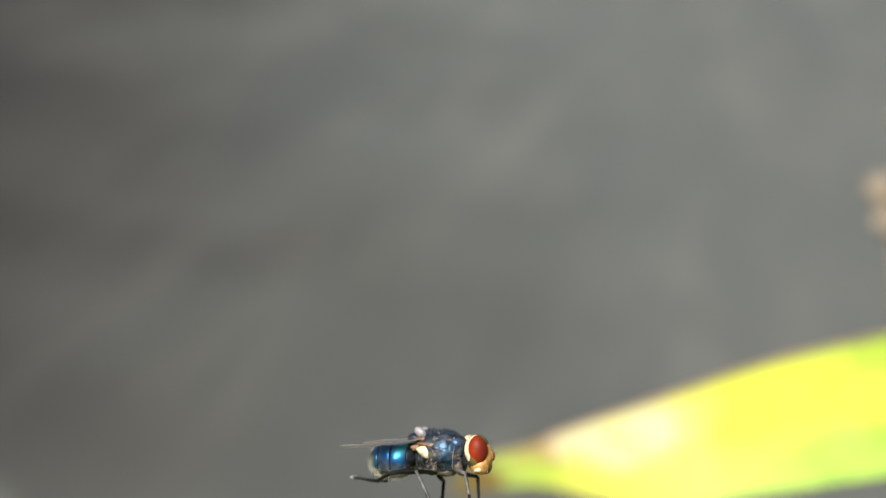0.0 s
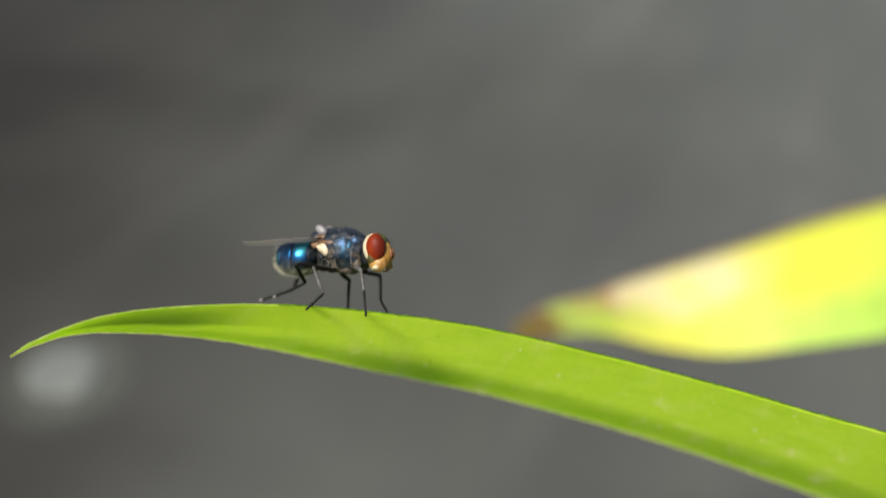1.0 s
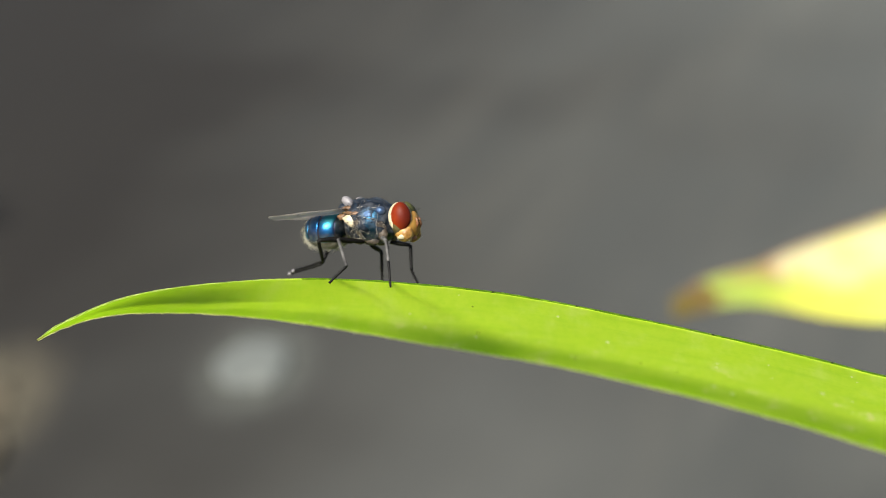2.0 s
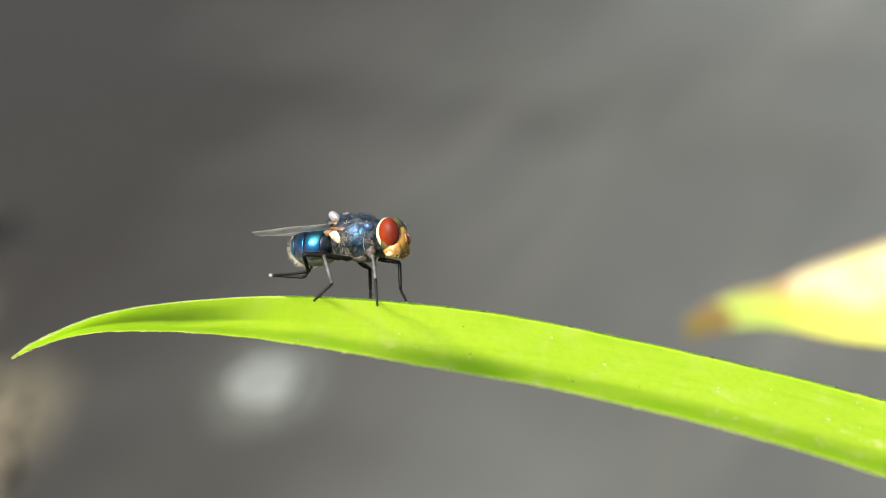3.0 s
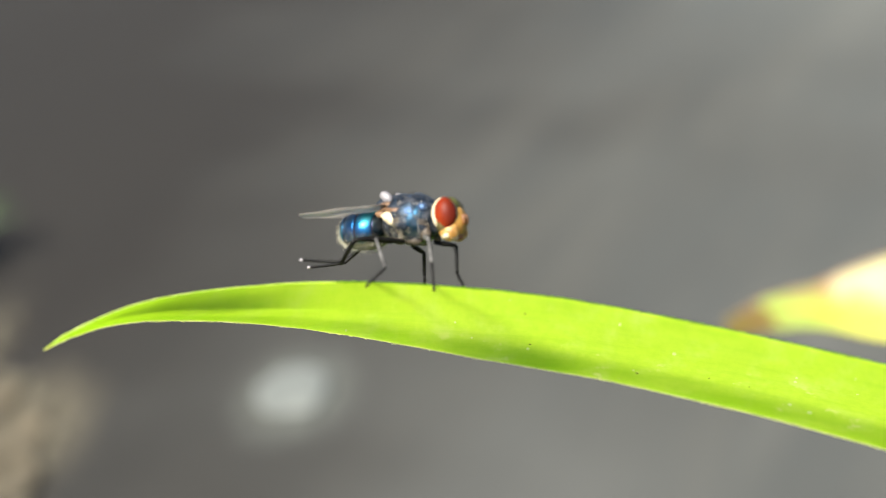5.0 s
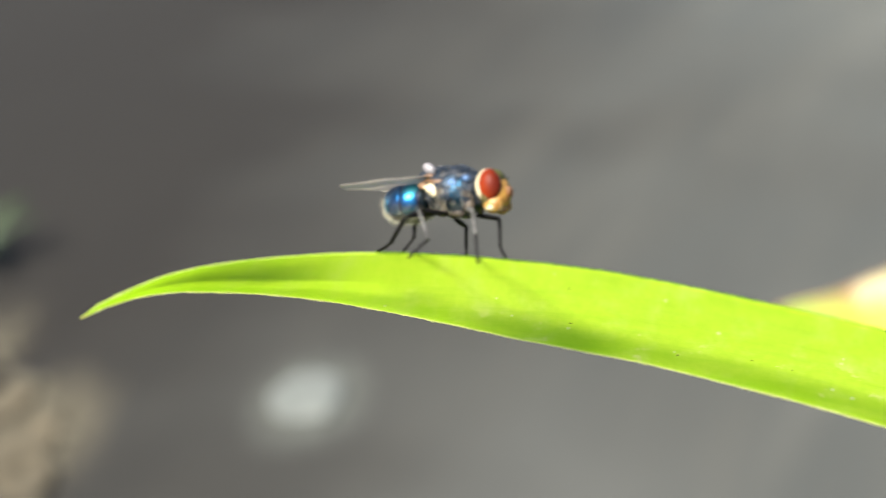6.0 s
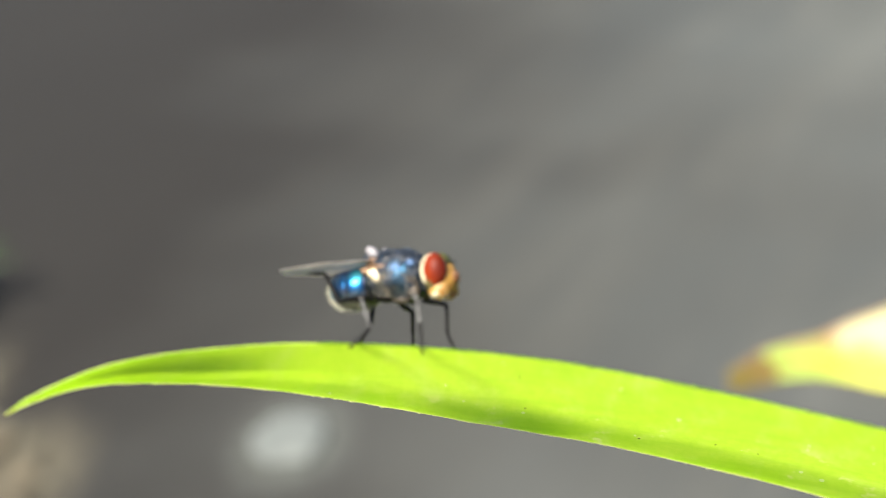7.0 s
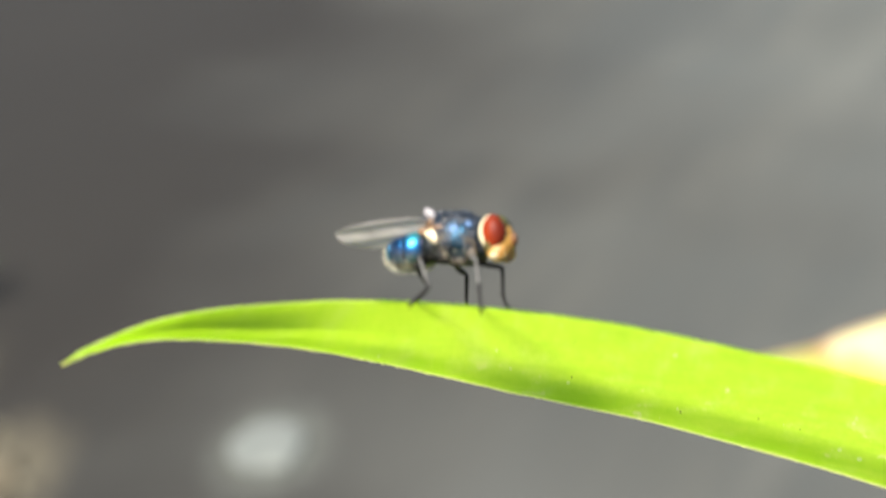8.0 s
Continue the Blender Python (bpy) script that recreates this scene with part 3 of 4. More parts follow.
def plate(name, cx, turn, hx, ha, rise, side, mat, seed, label=""):
    """A raised, irregular shell plate on the thorax: its middle at x and at a turn round it (0 side, 0.5 top, in half circles)."""
    bm = bmesh.new()
    rows = []
    for i in range(1, 8):
        r = i / 7
        row = []
        for j in range(26):
            t = 2 * math.pi * j / 26
            w = 1 + 0.5 * noise.noise(Vector((math.cos(t) * 1.6 + seed, math.sin(t) * 1.3, seed)))
            x = cx + hx * r * w * math.cos(t)
            a = math.pi * (turn + ha * r * w * math.sin(t))
            zc, ry, rz = ring_at(smooth_thorax, x)
            g = 0.985 + rise * 0.32 * (1 - r**5) + 0.03 * noise.noise(Vector((x * 2.2, a * 2.2, seed)))
            row.append(bm.verts.new(Vector(up((x, side * ry * g * math.cos(a), zc + rz * g * math.sin(a)))) * MM))
        rows.append(row)
    for a, b in zip(rows, rows[1:]):
        for j in range(26):
            bm.faces.new((a[j], a[(j + 1) % 26], b[(j + 1) % 26], b[j]))
    bm.faces.new(rows[0])
    return part(name, bm, mat, thorax, label)


def build_thorax():
    bm = loft(bmesh.new(), smoothed(THORAX_RINGS, 44), 56, 0.92, 0.16)
    return part("thorax", raised(bm), THORAX, fly, "dark blue metallic thorax with pale dusting")


def dress_thorax():
    bm = ball(bmesh.new(), -0.95, 0, 0.95, 0.62, 0.85, 0.42, None, 0.05, 2.0)
    part("scutellum", raised(bm), THORAX, thorax)
    for side in (-1, 1):
        bm = ball(bmesh.new(), 2.15, side * 1.02, 0.62, 0.40, 0.34, 0.36, None, 0.08, 3.0)
        part("shoulder_lobe", raised(bm), THORAX_BLUE, thorax)
        for x, turn, hx, ha, rise, mat, seed in (
            (1.48, -0.14, 0.56, 0.19, 0.13, THORAX_TEAL, 5.0),
            (1.25, 0.11, 0.50, 0.075, 0.10, THORAX_BLUE, 1.0),
            (1.95, 0.10, 0.34, 0.10, 0.06, THORAX_TEAL, 2.0),
            (1.20, 0.29, 0.46, 0.085, 0.06, THORAX_BLUE, 3.0),
            (2.05, 0.33, 0.34, 0.10, 0.05, THORAX, 4.0),
            (0.35, 0.30, 0.42, 0.075, 0.05, THORAX, 6.0),
            (0.15, 0.43, 0.55, 0.07, 0.04, THORAX, 7.0),
            (2.2, -0.12, 0.32, 0.12, 0.06, PLEURA, 8.0),
            (0.05, -0.16, 0.30, 0.12, 0.10, TERGITE_DARK, 13.0),
            (-0.45, -0.12, 0.26, 0.14, 0.08, TERGITE_DARK, 14.0),
        ):
            plate("shell_plate", x, turn, hx, ha, rise, side, mat, seed)
        for x, turn, hx, ha, rise, seed in ((0.62, -0.08, 0.30, 0.10, 0.10, 11.0), (0.55, -0.24, 0.34, 0.09, 0.10, 12.0), (0.62, 0.07, 0.24, 0.06, 0.10, 15.0)):
            plate("side_plate", x, turn, hx, ha, rise, side, PLEURA, seed, "dusty brown side plate")
        bm = ball(bmesh.new(), 1.35, side * 0.62, -1.42, 0.55, 0.36, 0.30, None, 0.14, 8.0)
        part("leg_base", raised(bm), PLEURA, thorax)
        bm = ball(bmesh.new(), 0.35, side * 0.70, -1.36, 0.50, 0.36, 0.30, None, 0.2, 9.0)
        part("leg_base", raised(bm), PLEURA, thorax)
        bm = ball(bmesh.new(), 2.25, side * 0.80, -1.0, 0.36, 0.30, 0.46, None, 0.2, 10.0)
        part("leg_base", raised(bm), PLEURA, thorax)
        for line in (((0.55, 0.42), (0.62, 0.25), (0.78, 0.12), (0.85, -0.02), (0.82, -0.3)), ((2.0, 0.3), (2.1, 0.1), (2.0, -0.08), (1.95, -0.28)), ((0.5, 0.19), (0.9, 0.2), (1.3, 0.19), (2.1, 0.22)), ((0.6, 0.5), (0.72, 0.40), (0.95, 0.3), (1.7, 0.25)), ((0.9, 0.0), (1.2, 0.04), (1.6, 0.02), (1.95, 0.04))):
            pts = []
            for x, turn in smoothed(line, 14):
                zc, ry, rz = ring_at(smooth_thorax, x)
                a = math.pi * turn
                pts.append(up((x, side * ry * math.cos(a) * 1.015, zc + rz * math.sin(a) * 1.015)))
            part("suture", tube(bmesh.new(), pts, [0.026 + 0.014 * math.sin(k * 1.9) for k in range(14)], 6), SUTURE, thorax, "pale dusted seam between the plates")
    rnd = random.Random(4)
    dark, pale = bmesh.new(), bmesh.new()
    for _ in range(260):
        x, a = rnd.uniform(-0.9, 2.6), rnd.uniform(-0.1, 1.1) * math.pi
        zc, ry, rz = ring_at(smooth_thorax, x)
        c, s = math.cos(a), math.sin(a)
        hair(dark, up((x, ry * c * 0.97, zc + rz * s * 0.97)), (-0.75 + rnd.uniform(-0.2, 0.2), c * 0.8, s * 0.8), rnd.uniform(0.18, 0.5), 0.018, (-0.2, 0, 0))
    part("bristles", dark, HAIR_DARK, thorax, "short black bristles")
    for _ in range(420):
        x = rnd.choice((rnd.gauss(0.55, 0.28), rnd.uniform(-0.5, 2.6)))
        a = rnd.choice((rnd.uniform(-0.32, 0.08), rnd.uniform(0.92, 1.32), rnd.uniform(-0.5, -0.2))) * math.pi
        zc, ry, rz = ring_at(smooth_thorax, x)
        c, s = math.cos(a), math.sin(a)
        hair(pale, up((x, ry * c * 1.03, zc + rz * s * 1.03)), (-0.5 + rnd.uniform(-0.4, 0.4), c * 0.8, s * 0.8 - 0.3), rnd.uniform(0.12, 0.30), 0.005, (-0.1, 0, -0.2))
    part("side_hair", pale, HAIR_PALE, thorax, "pale hair on the sides and breast")


smooth_thorax = smoothed(THORAX_RINGS, 34)
thorax = build_thorax()
dress_thorax()


def build_abdomen():
    fine = smoothed(ABDOMEN_RINGS, 40)
    bm = loft(bmesh.new(), [(x, z, a * 0.96, b * 0.96) for x, z, a, b in fine], 36)
    abdomen = part("abdomen", raised(bm), BELLY, fly, "shining blue abdomen with dark bands and a pale hairy belly")
    for start, end, grow in ((-0.80, -1.42, 1.0), (-1.36, -2.62, 1.006), (-2.56, -3.62, 1.008), (-3.56, -4.28, 1.012)):
        bm = bmesh.new()
        rows = []
        for k in range(13):
            f = k / 12
            x = start + (end - start) * f
            zc, ry, rz = ring_at(fine, x)
            g = grow + 0.03 * math.sin(math.pi * min(1.0, f * 1.05)) ** 0.7 - 0.012 * f
            rows.append([bm.verts.new(Vector((x, ry * g * math.cos(t), zc + rz * g * math.sin(t))) * MM) for t in (math.pi * (-0.22 + 1.44 * j / 30) for j in range(31))])
        for i, (a, b) in enumerate(zip(rows, rows[1:])):
            for j in range(30):
                bm.faces.new((a[j], a[j + 1], b[j + 1], b[j])).material_index = 1 if i > 9 else 0
        shell = part("tergite", raised(bm), [TERGITE_DARK if start > -1.2 else TERGITE, BAND], abdomen)
        solid = shell.modifiers.new("thickness", "SOLIDIFY")
        solid.thickness, solid.offset = 0.03 * MM, -1.0
    rnd = random.Random(9)
    bm = bmesh.new()
    for _ in range(2600):
        x = rnd.choice((rnd.uniform(-4.2, -1.0), rnd.uniform(-4.3, -3.3)))
        a = rnd.uniform(0, 2) * math.pi
        c, s = math.cos(a), math.sin(a)
        if (s > -0.45 and x > -3.75) or (s > 0.4 and x > -4.1):
            continue
        zc, ry, rz = ring_at(fine, x)
        hair(bm, up((x, ry * c, zc + rz * s)), (-0.7 + rnd.uniform(-0.3, 0.3), c, s), rnd.uniform(0.14, 0.40) * (0.7 if s > 0.3 else 1.0), 0.0038, (-0.1, 0, -0.2))
    part("hair_fringe", bm, HAIR_PALE, abdomen, "pale golden hair fringe")
    return abdomen


abdomen = build_abdomen()


def build_head():
    bm = ball(bmesh.new(), 3.56, 0, -0.08, 0.84, 1.34, 1.36, None, 0.03, 1.0, 4)
    head = part("head", raised(bm), HEAD, fly, "golden orange face between large red eyes")
    bm = ball(bmesh.new(), 3.56, -0.05, 0.42, 0.76, 0.92, 0.86)
    part("frons", raised(bm), FRONS, head, "dark olive forehead")
    bm = ball(bmesh.new(), 3.94, 0, -0.30, 0.68, 0.98, 1.06, None, 0.08, 2.0)
    part("face_plate", raised(bm), FACE, head)
    bm = ball(bmesh.new(), 4.12, 0, -1.26, 0.34, 0.34, 0.24, None, 0.15, 2.0)
    part("mouthpart", raised(bm), ANTENNA, head)
    for side in (-1, 1):
        turn = Matrix.Rotation(radians(-side * 10), 3, "Z") @ Matrix.Rotation(radians(-5), 3, "Y")
        back = 0.75 if side > 0 else 0.0
        bm = ball(bmesh.new(), 3.58 - back, side * 0.80, 0.17, 0.83, 0.50, 1.06, turn, 0.0, 0.0, 4)
        part("eye_rim", raised(bm), RIM, head, "cream rim round the eye")
        bm = ball(bmesh.new(), 3.72 - back, side * (0.93 - back * 0.3), 0.22, 0.73, 0.50, 1.0, turn, 0.0, 0.0, 4)
        for v in bm.verts:
            v.co.x += (3.72 * MM - v.co.x) * 0.12 * min(1.0, abs(v.co.z / MM - 0.22)) ** 2
        part("compound_eye", raised(bm), EYE, head, "brick red compound eye")
        bm = ball(bmesh.new(), 3.80, side * 0.60, -0.86, 0.66, 0.52, 0.66, Matrix.Rotation(radians(20), 3, "Y"), 0.12, 4.0)
        part("cheek", raised(bm), CHEEK, head, "yellow cheek")
        bm = ball(bmesh.new(), 3.78, side * 0.88, -1.16, 0.36, 0.22, 0.20, Matrix.Rotation(radians(-18), 3, "Y"), 0.35, 5.0)
        part("jowl", raised(bm), RIM, head, "cream patch on the lower cheek")
        bm = tube(bmesh.new(), [up((4.40, side * 0.16, 0.22)), up((4.58, side * 0.2, 0.05)), up((4.64, side * 0.22, -0.3)), up((4.60, side * 0.22, -0.55))], [0.07, 0.10, 0.12, 0.05])
        part("antenna", bm, ANTENNA, head)
        bm = bmesh.new()
        hair(bm, up((4.62, side * 0.24, -0.1)), (0.9, side * 0.4, 0.15), 0.65, 0.018, (0, 0, 0.2))
        part("arista", bm, HAIR_DARK, head)
    rnd = random.Random(2)
    bm = bmesh.new()
    for _ in range(40):
        a = rnd.uniform(-0.2, 1.2) * math.pi
        hair(bm, up((2.95 + rnd.uniform(0, 0.1), 1.2 * math.cos(a), 1.2 * math.sin(a))), (-0.5, math.cos(a), math.sin(a)), rnd.uniform(0.15, 0.4), 0.012)
    for _ in range(44):
        hair(bm, up((rnd.uniform(4.1, 4.5), rnd.uniform(-0.45, 0.45), rnd.uniform(-1.3, 0.9))), (1, rnd.uniform(-0.6, 0.6), rnd.uniform(-0.3, 0.5)), rnd.uniform(0.15, 0.42), 0.010)
    part("head_bristles", bm, HAIR_DARK, head)
    bm = bmesh.new()
    for _ in range(160):
        hair(bm, up((rnd.uniform(3.4, 4.4), rnd.choice((-1, 1)) * rnd.uniform(0.3, 0.95), rnd.uniform(-1.35, -1.0))), (rnd.uniform(-0.2, 0.6), rnd.uniform(-0.4, 0.4), -1), rnd.uniform(0.1, 0.28), 0.006)
    part("beard", bm, HAIR_PALE, head, "pale hair under the cheeks")


build_head()


# ---- wings ----
WING_LONG, WING_WIDE = 5.9, 2.3


def wing_half(x):
    """The outer and inner edge of a wing at x along it, in millimetres."""
    f = x / WING_LONG
    outer = 0.32 * WING_WIDE * min(1.0, (f / 0.25) ** 0.6) * max(0.0, 1 - max(0.0, (f - 0.6) / 0.4) ** 2.4) ** 0.6
    inner = -0.68 * WING_WIDE * min(1.0, (f / 0.35) ** 0.8) * max(0.0, 1 - max(0.0, (f - 0.5) / 0.5) ** 2.2) ** 0.6
    return outer, inner


def wing_height(x, y):
    return 0.10 * math.sin(2.6 * x) * 0.25 + 0.06 * math.cos(y * 5.0) - 0.02 * x


def build_wing(side):
    bm = bmesh.new()
    rows = []
    for i in range(41):
        x = WING_LONG * (0.004 + 0.994 * i / 40)
        o, n = wing_half(x)
        rows.append([bm.verts.new(Vector((x, -side * (o + (n - o) * j / 14), wing_height(x, o + (n - o) * j / 14))) * MM) for j in range(15)])
    for a, b in zip(rows, rows[1:]):
        for j in range(14):
            bm.faces.new((a[j], a[j + 1], b[j + 1], b[j]))
    wing = part("wing", bm, WING, fly, "clear smoky wing with dark veins")
    solid = wing.modifiers.new("thickness", "SOLIDIFY")
    solid.thickness, solid.offset = 0.012 * MM, 0.0
    for start, end, lean in ((0.02, 0.98, 1.0), (0.05, 0.97, 0.72), (0.08, 0.985, 0.42), (0.1, 0.93, 0.05), (0.12, 0.80, -0.38), (0.12, 0.55, -0.72)):
        pts = []
        for k in range(15):
            x = WING_LONG * (start + (end - start) * k / 14)
            o, n = wing_half(x)
            y = o * lean if lean > 0 else n * -lean
            y *= min(1.0, 0.25 + k / 5)
            pts.append((x, -side * y, wing_height(x, y) + 0.008))
        part("wing_vein", tube(bmesh.new(), pts, [0.016 * (1 - 0.6 * k / 14) for k in range(15)], 5), VEIN, wing)
    for at, a, b in ((0.42, 0.42, 0.05), (0.62, 0.05, -0.38)):
        x = WING_LONG * at
        o, n = wing_half(x)
        ya, yb = (o * a, o * b) if b > 0 else (o * a, n * -b)
        part("wing_vein", tube(bmesh.new(), [(x, -side * ya, wing_height(x, ya) + 0.008), (x + 0.15, -side * (ya + yb) / 2, wing_height(x, (ya + yb) / 2) + 0.008), (x + 0.1, -side * yb, wing_height(x, yb) + 0.008)], [0.02, 0.02, 0.02], 5), VEIN, wing)
    return wing


def wing_pose(side, spread, lift, roll):
    """side -1 is the fly's right. The wing runs back from its hinge; spread turns it out, roll drops its outer edge."""
    return mm(-0.15, side * 1.15, 0.82 + LIFT) @ pose(0, 0, 0, 0, 0, 180 - side * spread) @ pose(0, 0, 0, 0, lift, 0) @ pose(0, 0, 0, -side * roll, 0, 0)


wing_right = build_wing(-1)
wing_left = build_wing(1)
wing_right.matrix_basis = wing_pose(-1, 17, 6, 4)
wing_left.matrix_basis = wing_pose(1, 17, 1, 6)

def lobe(points, thick, mat, name, label, side, seed):
    """A thin cupped scale through an outline of (x, z) corners, bulging outwards."""
    ring = smoothed([*points, points[0]], 26)[:-1]
    cx, cz = (sum(p[k] for p in ring) / len(ring) for k in (0, 1))
    bm = bmesh.new()
    rows = []
    for i in range(1, 7):
        r = i / 6
        row = []
        for x, z in ring:
            x, z = cx + (x - cx) * r, cz + (z - cz) * r
            y = 1.40 + thick * (1 - r * r) + 0.10 * noise.noise(Vector((x * 3, z * 3, seed)))
            row.append(bm.verts.new(Vector(up((x, side * y, z))) * MM))
        rows.append(row)
    for a, b in zip(rows, rows[1:]):
        for j in range(len(ring)):
            bm.faces.new((a[j], a[(j + 1) % len(ring)], b[(j + 1) % len(ring)], b[j]))
    bm.faces.new(rows[0])
    ob = part(name, bm, mat, fly, label)
    solid = ob.modifiers.new("thickness", "SOLIDIFY")
    solid.thickness, solid.offset = 0.05 * MM, 0.0


for side in (-1, 1):
    lobe([(-0.66, 0.24), (-0.15, 0.42), (0.36, 0.38), (0.44, -0.02), (0.20, -0.46), (-0.30, -0.18)], 0.26, CALYPTER, "calypter", "cream scale below the wing hinge", side, 1.0)
    lobe([(-1.05, 0.34), (-0.70, 0.48), (-0.36, 0.44), (-0.46, 0.20), (-0.78, 0.06)], 0.08, CALYPTER_BROWN, "calypter", "brown scale behind the wing hinge", side, 2.0)
    bm = ball(bmesh.new(), 0.30, side * 1.36, 0.50, 0.95, 0.26, 0.15, Matrix.Rotation(radians(4), 3, "Y"), 0.4, 6.0)
    part("wing_hinge", raised(bm), CALYPTER_BROWN, fly, "brown wing hinge")
    bm = ball(bmesh.new(), -0.30, side * 1.05, 0.86, 0.50, 0.26, 0.20, None, 0.4, 7.0)
    part("wing_hinge", raised(bm), CALYPTER_BROWN, fly, "brown wing hinge")
    bm = ball(bmesh.new(), -0.42, side * 0.95, 1.34, 0.52, 0.26, 0.33, Matrix.Rotation(radians(38), 3, "Y"), 0.14, 3.0)
    part("wing_lobe", raised(bm), LOBE, fly, "pale grey lobe at the wing base")


# ---- legs ----
def segment(name, length, radii, parent, bend=0.0, label="", joints=0, mat=None):
    """A leg segment along +x from its joint."""
    pts, rad = [], []
    for k in range(13):
        f = k / 12
        pts.append((length * f, 0, -bend * math.sin(math.pi * f)))
        r = float(np.interp(f, np.linspace(0, 1, len(radii)), radii))
        if joints:
            r *= 1 - 0.22 * (0.5 + 0.5 * math.cos(2 * math.pi * joints * f))
        rad.append(r)
    bm = tube(bmesh.new(), pts, rad, 8)
    rnd = random.Random(int(length * 100))
    for _ in range(26):
        f, a = rnd.uniform(0.08, 0.95), rnd.uniform(0, 2 * math.pi)
        r = float(np.interp(f, np.linspace(0, 1, len(radii)), radii))
        hair(bm, (length * f, r * 0.8 * math.cos(a), r * 0.8 * math.sin(a) - bend * math.sin(math.pi * f)), (0.7, math.cos(a), math.sin(a)), rnd.uniform(0.1, 0.26), 0.011)
    if joints:
        for s in (-1, 1):
            hair(bm, (length * 0.97, s * 0.03, 0), (0.8, s * 0.7, -0.5), 0.14, 0.015)
    if joints == 5:
        masked = set(bm.faces)
        ball(bm, length * 1.02, 0, -0.02, 0.16, 0.12, 0.11, None, 0.2, 2.0, 2)
        for f in bm.faces:
            f.material_index = 0 if f in masked else 1
    return part(name, bm, [mat or LEG, LOBE], parent, label)


def aim(start, end, pole):
    """A pose in millimetres with +x from start to end and +z towards the pole."""
    x = (Vector(end) - Vector(start)).normalized()
    y = Vector(pole).cross(x).normalized()
    z = x.cross(y)
    m = Matrix((x, y, z)).transposed().to_4x4()
    m.translation = Vector(start) * MM
    return m


def reach(start, goal, a, b, pole):
    """The middle joint of two bones a and b from start to goal, bent towards the pole, and the end that they reach."""
    start, goal = Vector(start), Vector(goal)
    d = goal - start
    far = min(max(d.length, abs(a - b) + 0.05), a + b - 0.02)
    way = d.normalized()
    along = (a * a - b * b + far * far) / (2 * far)
    out = Vector(pole) - way * Vector(pole).dot(way)
    return start + way * along + out.normalized() * math.sqrt(max(0.0, a * a - along * along)), start + way * far


def standing_leg(name, hip, knee, ankle, toe, thick, mat=None):
    hip, knee, ankle, toe = (Vector(up(p)) for p in (hip, knee, ankle, toe))
    pole = Vector((0, hip.y, 1.5))
    leg = segment(name, (knee - hip).length, (thick * 1.1, thick * 1.35, thick * 0.9), fly, 0.0, "thin black bristly leg", 0, mat if name == "front_leg" else None)
    leg.matrix_basis = aim(hip, knee, pole)
    back = leg.matrix_basis.inverted()
    for n, p, q, r, j in (("tibia", knee, ankle, (thick * 0.95, thick * 0.95, thick * 0.85), 0), ("tarsus", ankle, toe, (thick * 0.85, thick * 0.75, thick * 0.65), 4)):
        ob = segment(n, (q - p).length, r, leg, 0.0, "", j, mat if n == "tibia" else None)
        ob.matrix_basis = back @ aim(p, q, (0.3, hip.y, 0.6))


standing_leg("front_leg", (2.1, -0.75, -1.15), (3.05, -1.9, -1.44), (3.44, -2.3, -2.86), (3.86, -2.85, -4.62), 0.125, LEG_SUNLIT)
standing_leg("front_leg", (2.0, 0.7, -1.5), (3.25, 1.4, -1.74), (3.4, 1.2, -3.52), (4.4, 0.6, -4.85), 0.125)
standing_leg("middle_leg", (0.7, -0.75, -1.45), (-0.29, -2.6, -1.29), (0.95, -3.7, -3.15), (0.05, -4.55, -4.28), 0.13, LEG_SUNLIT)
standing_leg("middle_leg", (0.5, 0.7, -1.7), (0.61, 2.0, -2.12), (0.41, 2.4, -3.56), (0.36, 2.5, -5.2), 0.13)

FEMUR, TIBIA, TARSUS = 2.5, 2.3, 2.5


def hind_leg():
    leg = segment("hind_leg", FEMUR, (0.15, 0.21, 0.13), fly, -0.12, "long black hind leg, moving as the fly cleans itself")
    tibia = segment("tibia", TIBIA, (0.14, 0.145, 0.125), leg, -0.06)
    tarsus = segment("tarsus", TARSUS, (0.115, 0.105, 0.09), leg, 0.05, "", 5)
    return leg, tibia, tarsus


def hind_pose(side, ankle, toe, pole):
    """The poses of the three segments, in their parents' spaces, for a goal of the ankle and a way of the foot."""
    hip = Vector(up((-0.25, side * 0.7, -1.45)))
    knee, ankle = reach(hip, up(ankle), FEMUR, TIBIA, pole)
    way = (Vector(up(toe)) - ankle).normalized()
    a = aim(hip, knee, (0.2, side * 0.3, 1))
    return a, a.inverted() @ aim(knee, ankle, (0.5, side, 0.4)), a.inverted() @ aim(ankle, ankle + way, (0.3, side, 0.6))


def hind_bent(row):
    """The same from a row of seconds, knee, ankle and foot, for the near leg; the segments keep their lengths."""
    hip = Vector(up((-0.25, -0.7, -1.45)))
    knee, ankle, toe = (Vector(up(row[k : k + 3])) for k in (1, 4, 7))
    knee = hip + (knee - hip).normalized() * FEMUR
    ankle = knee + (ankle - knee).normalized() * TIBIA
    a = aim(hip, knee, (0.2, -0.3, 1))
    return row[0], (a, a.inverted() @ aim(knee, ankle, (0.5, -1, 0.4)), a.inverted() @ aim(ankle, toe, (0.3, -1, 0.6)))


def halfway(a, b, slide):
    """A row between two, with the foot slid along the other leg."""
    return [(p + q) / 2 + (slide if k in (7, 4) else 0) for k, (p, q) in enumerate(zip(a, b))]


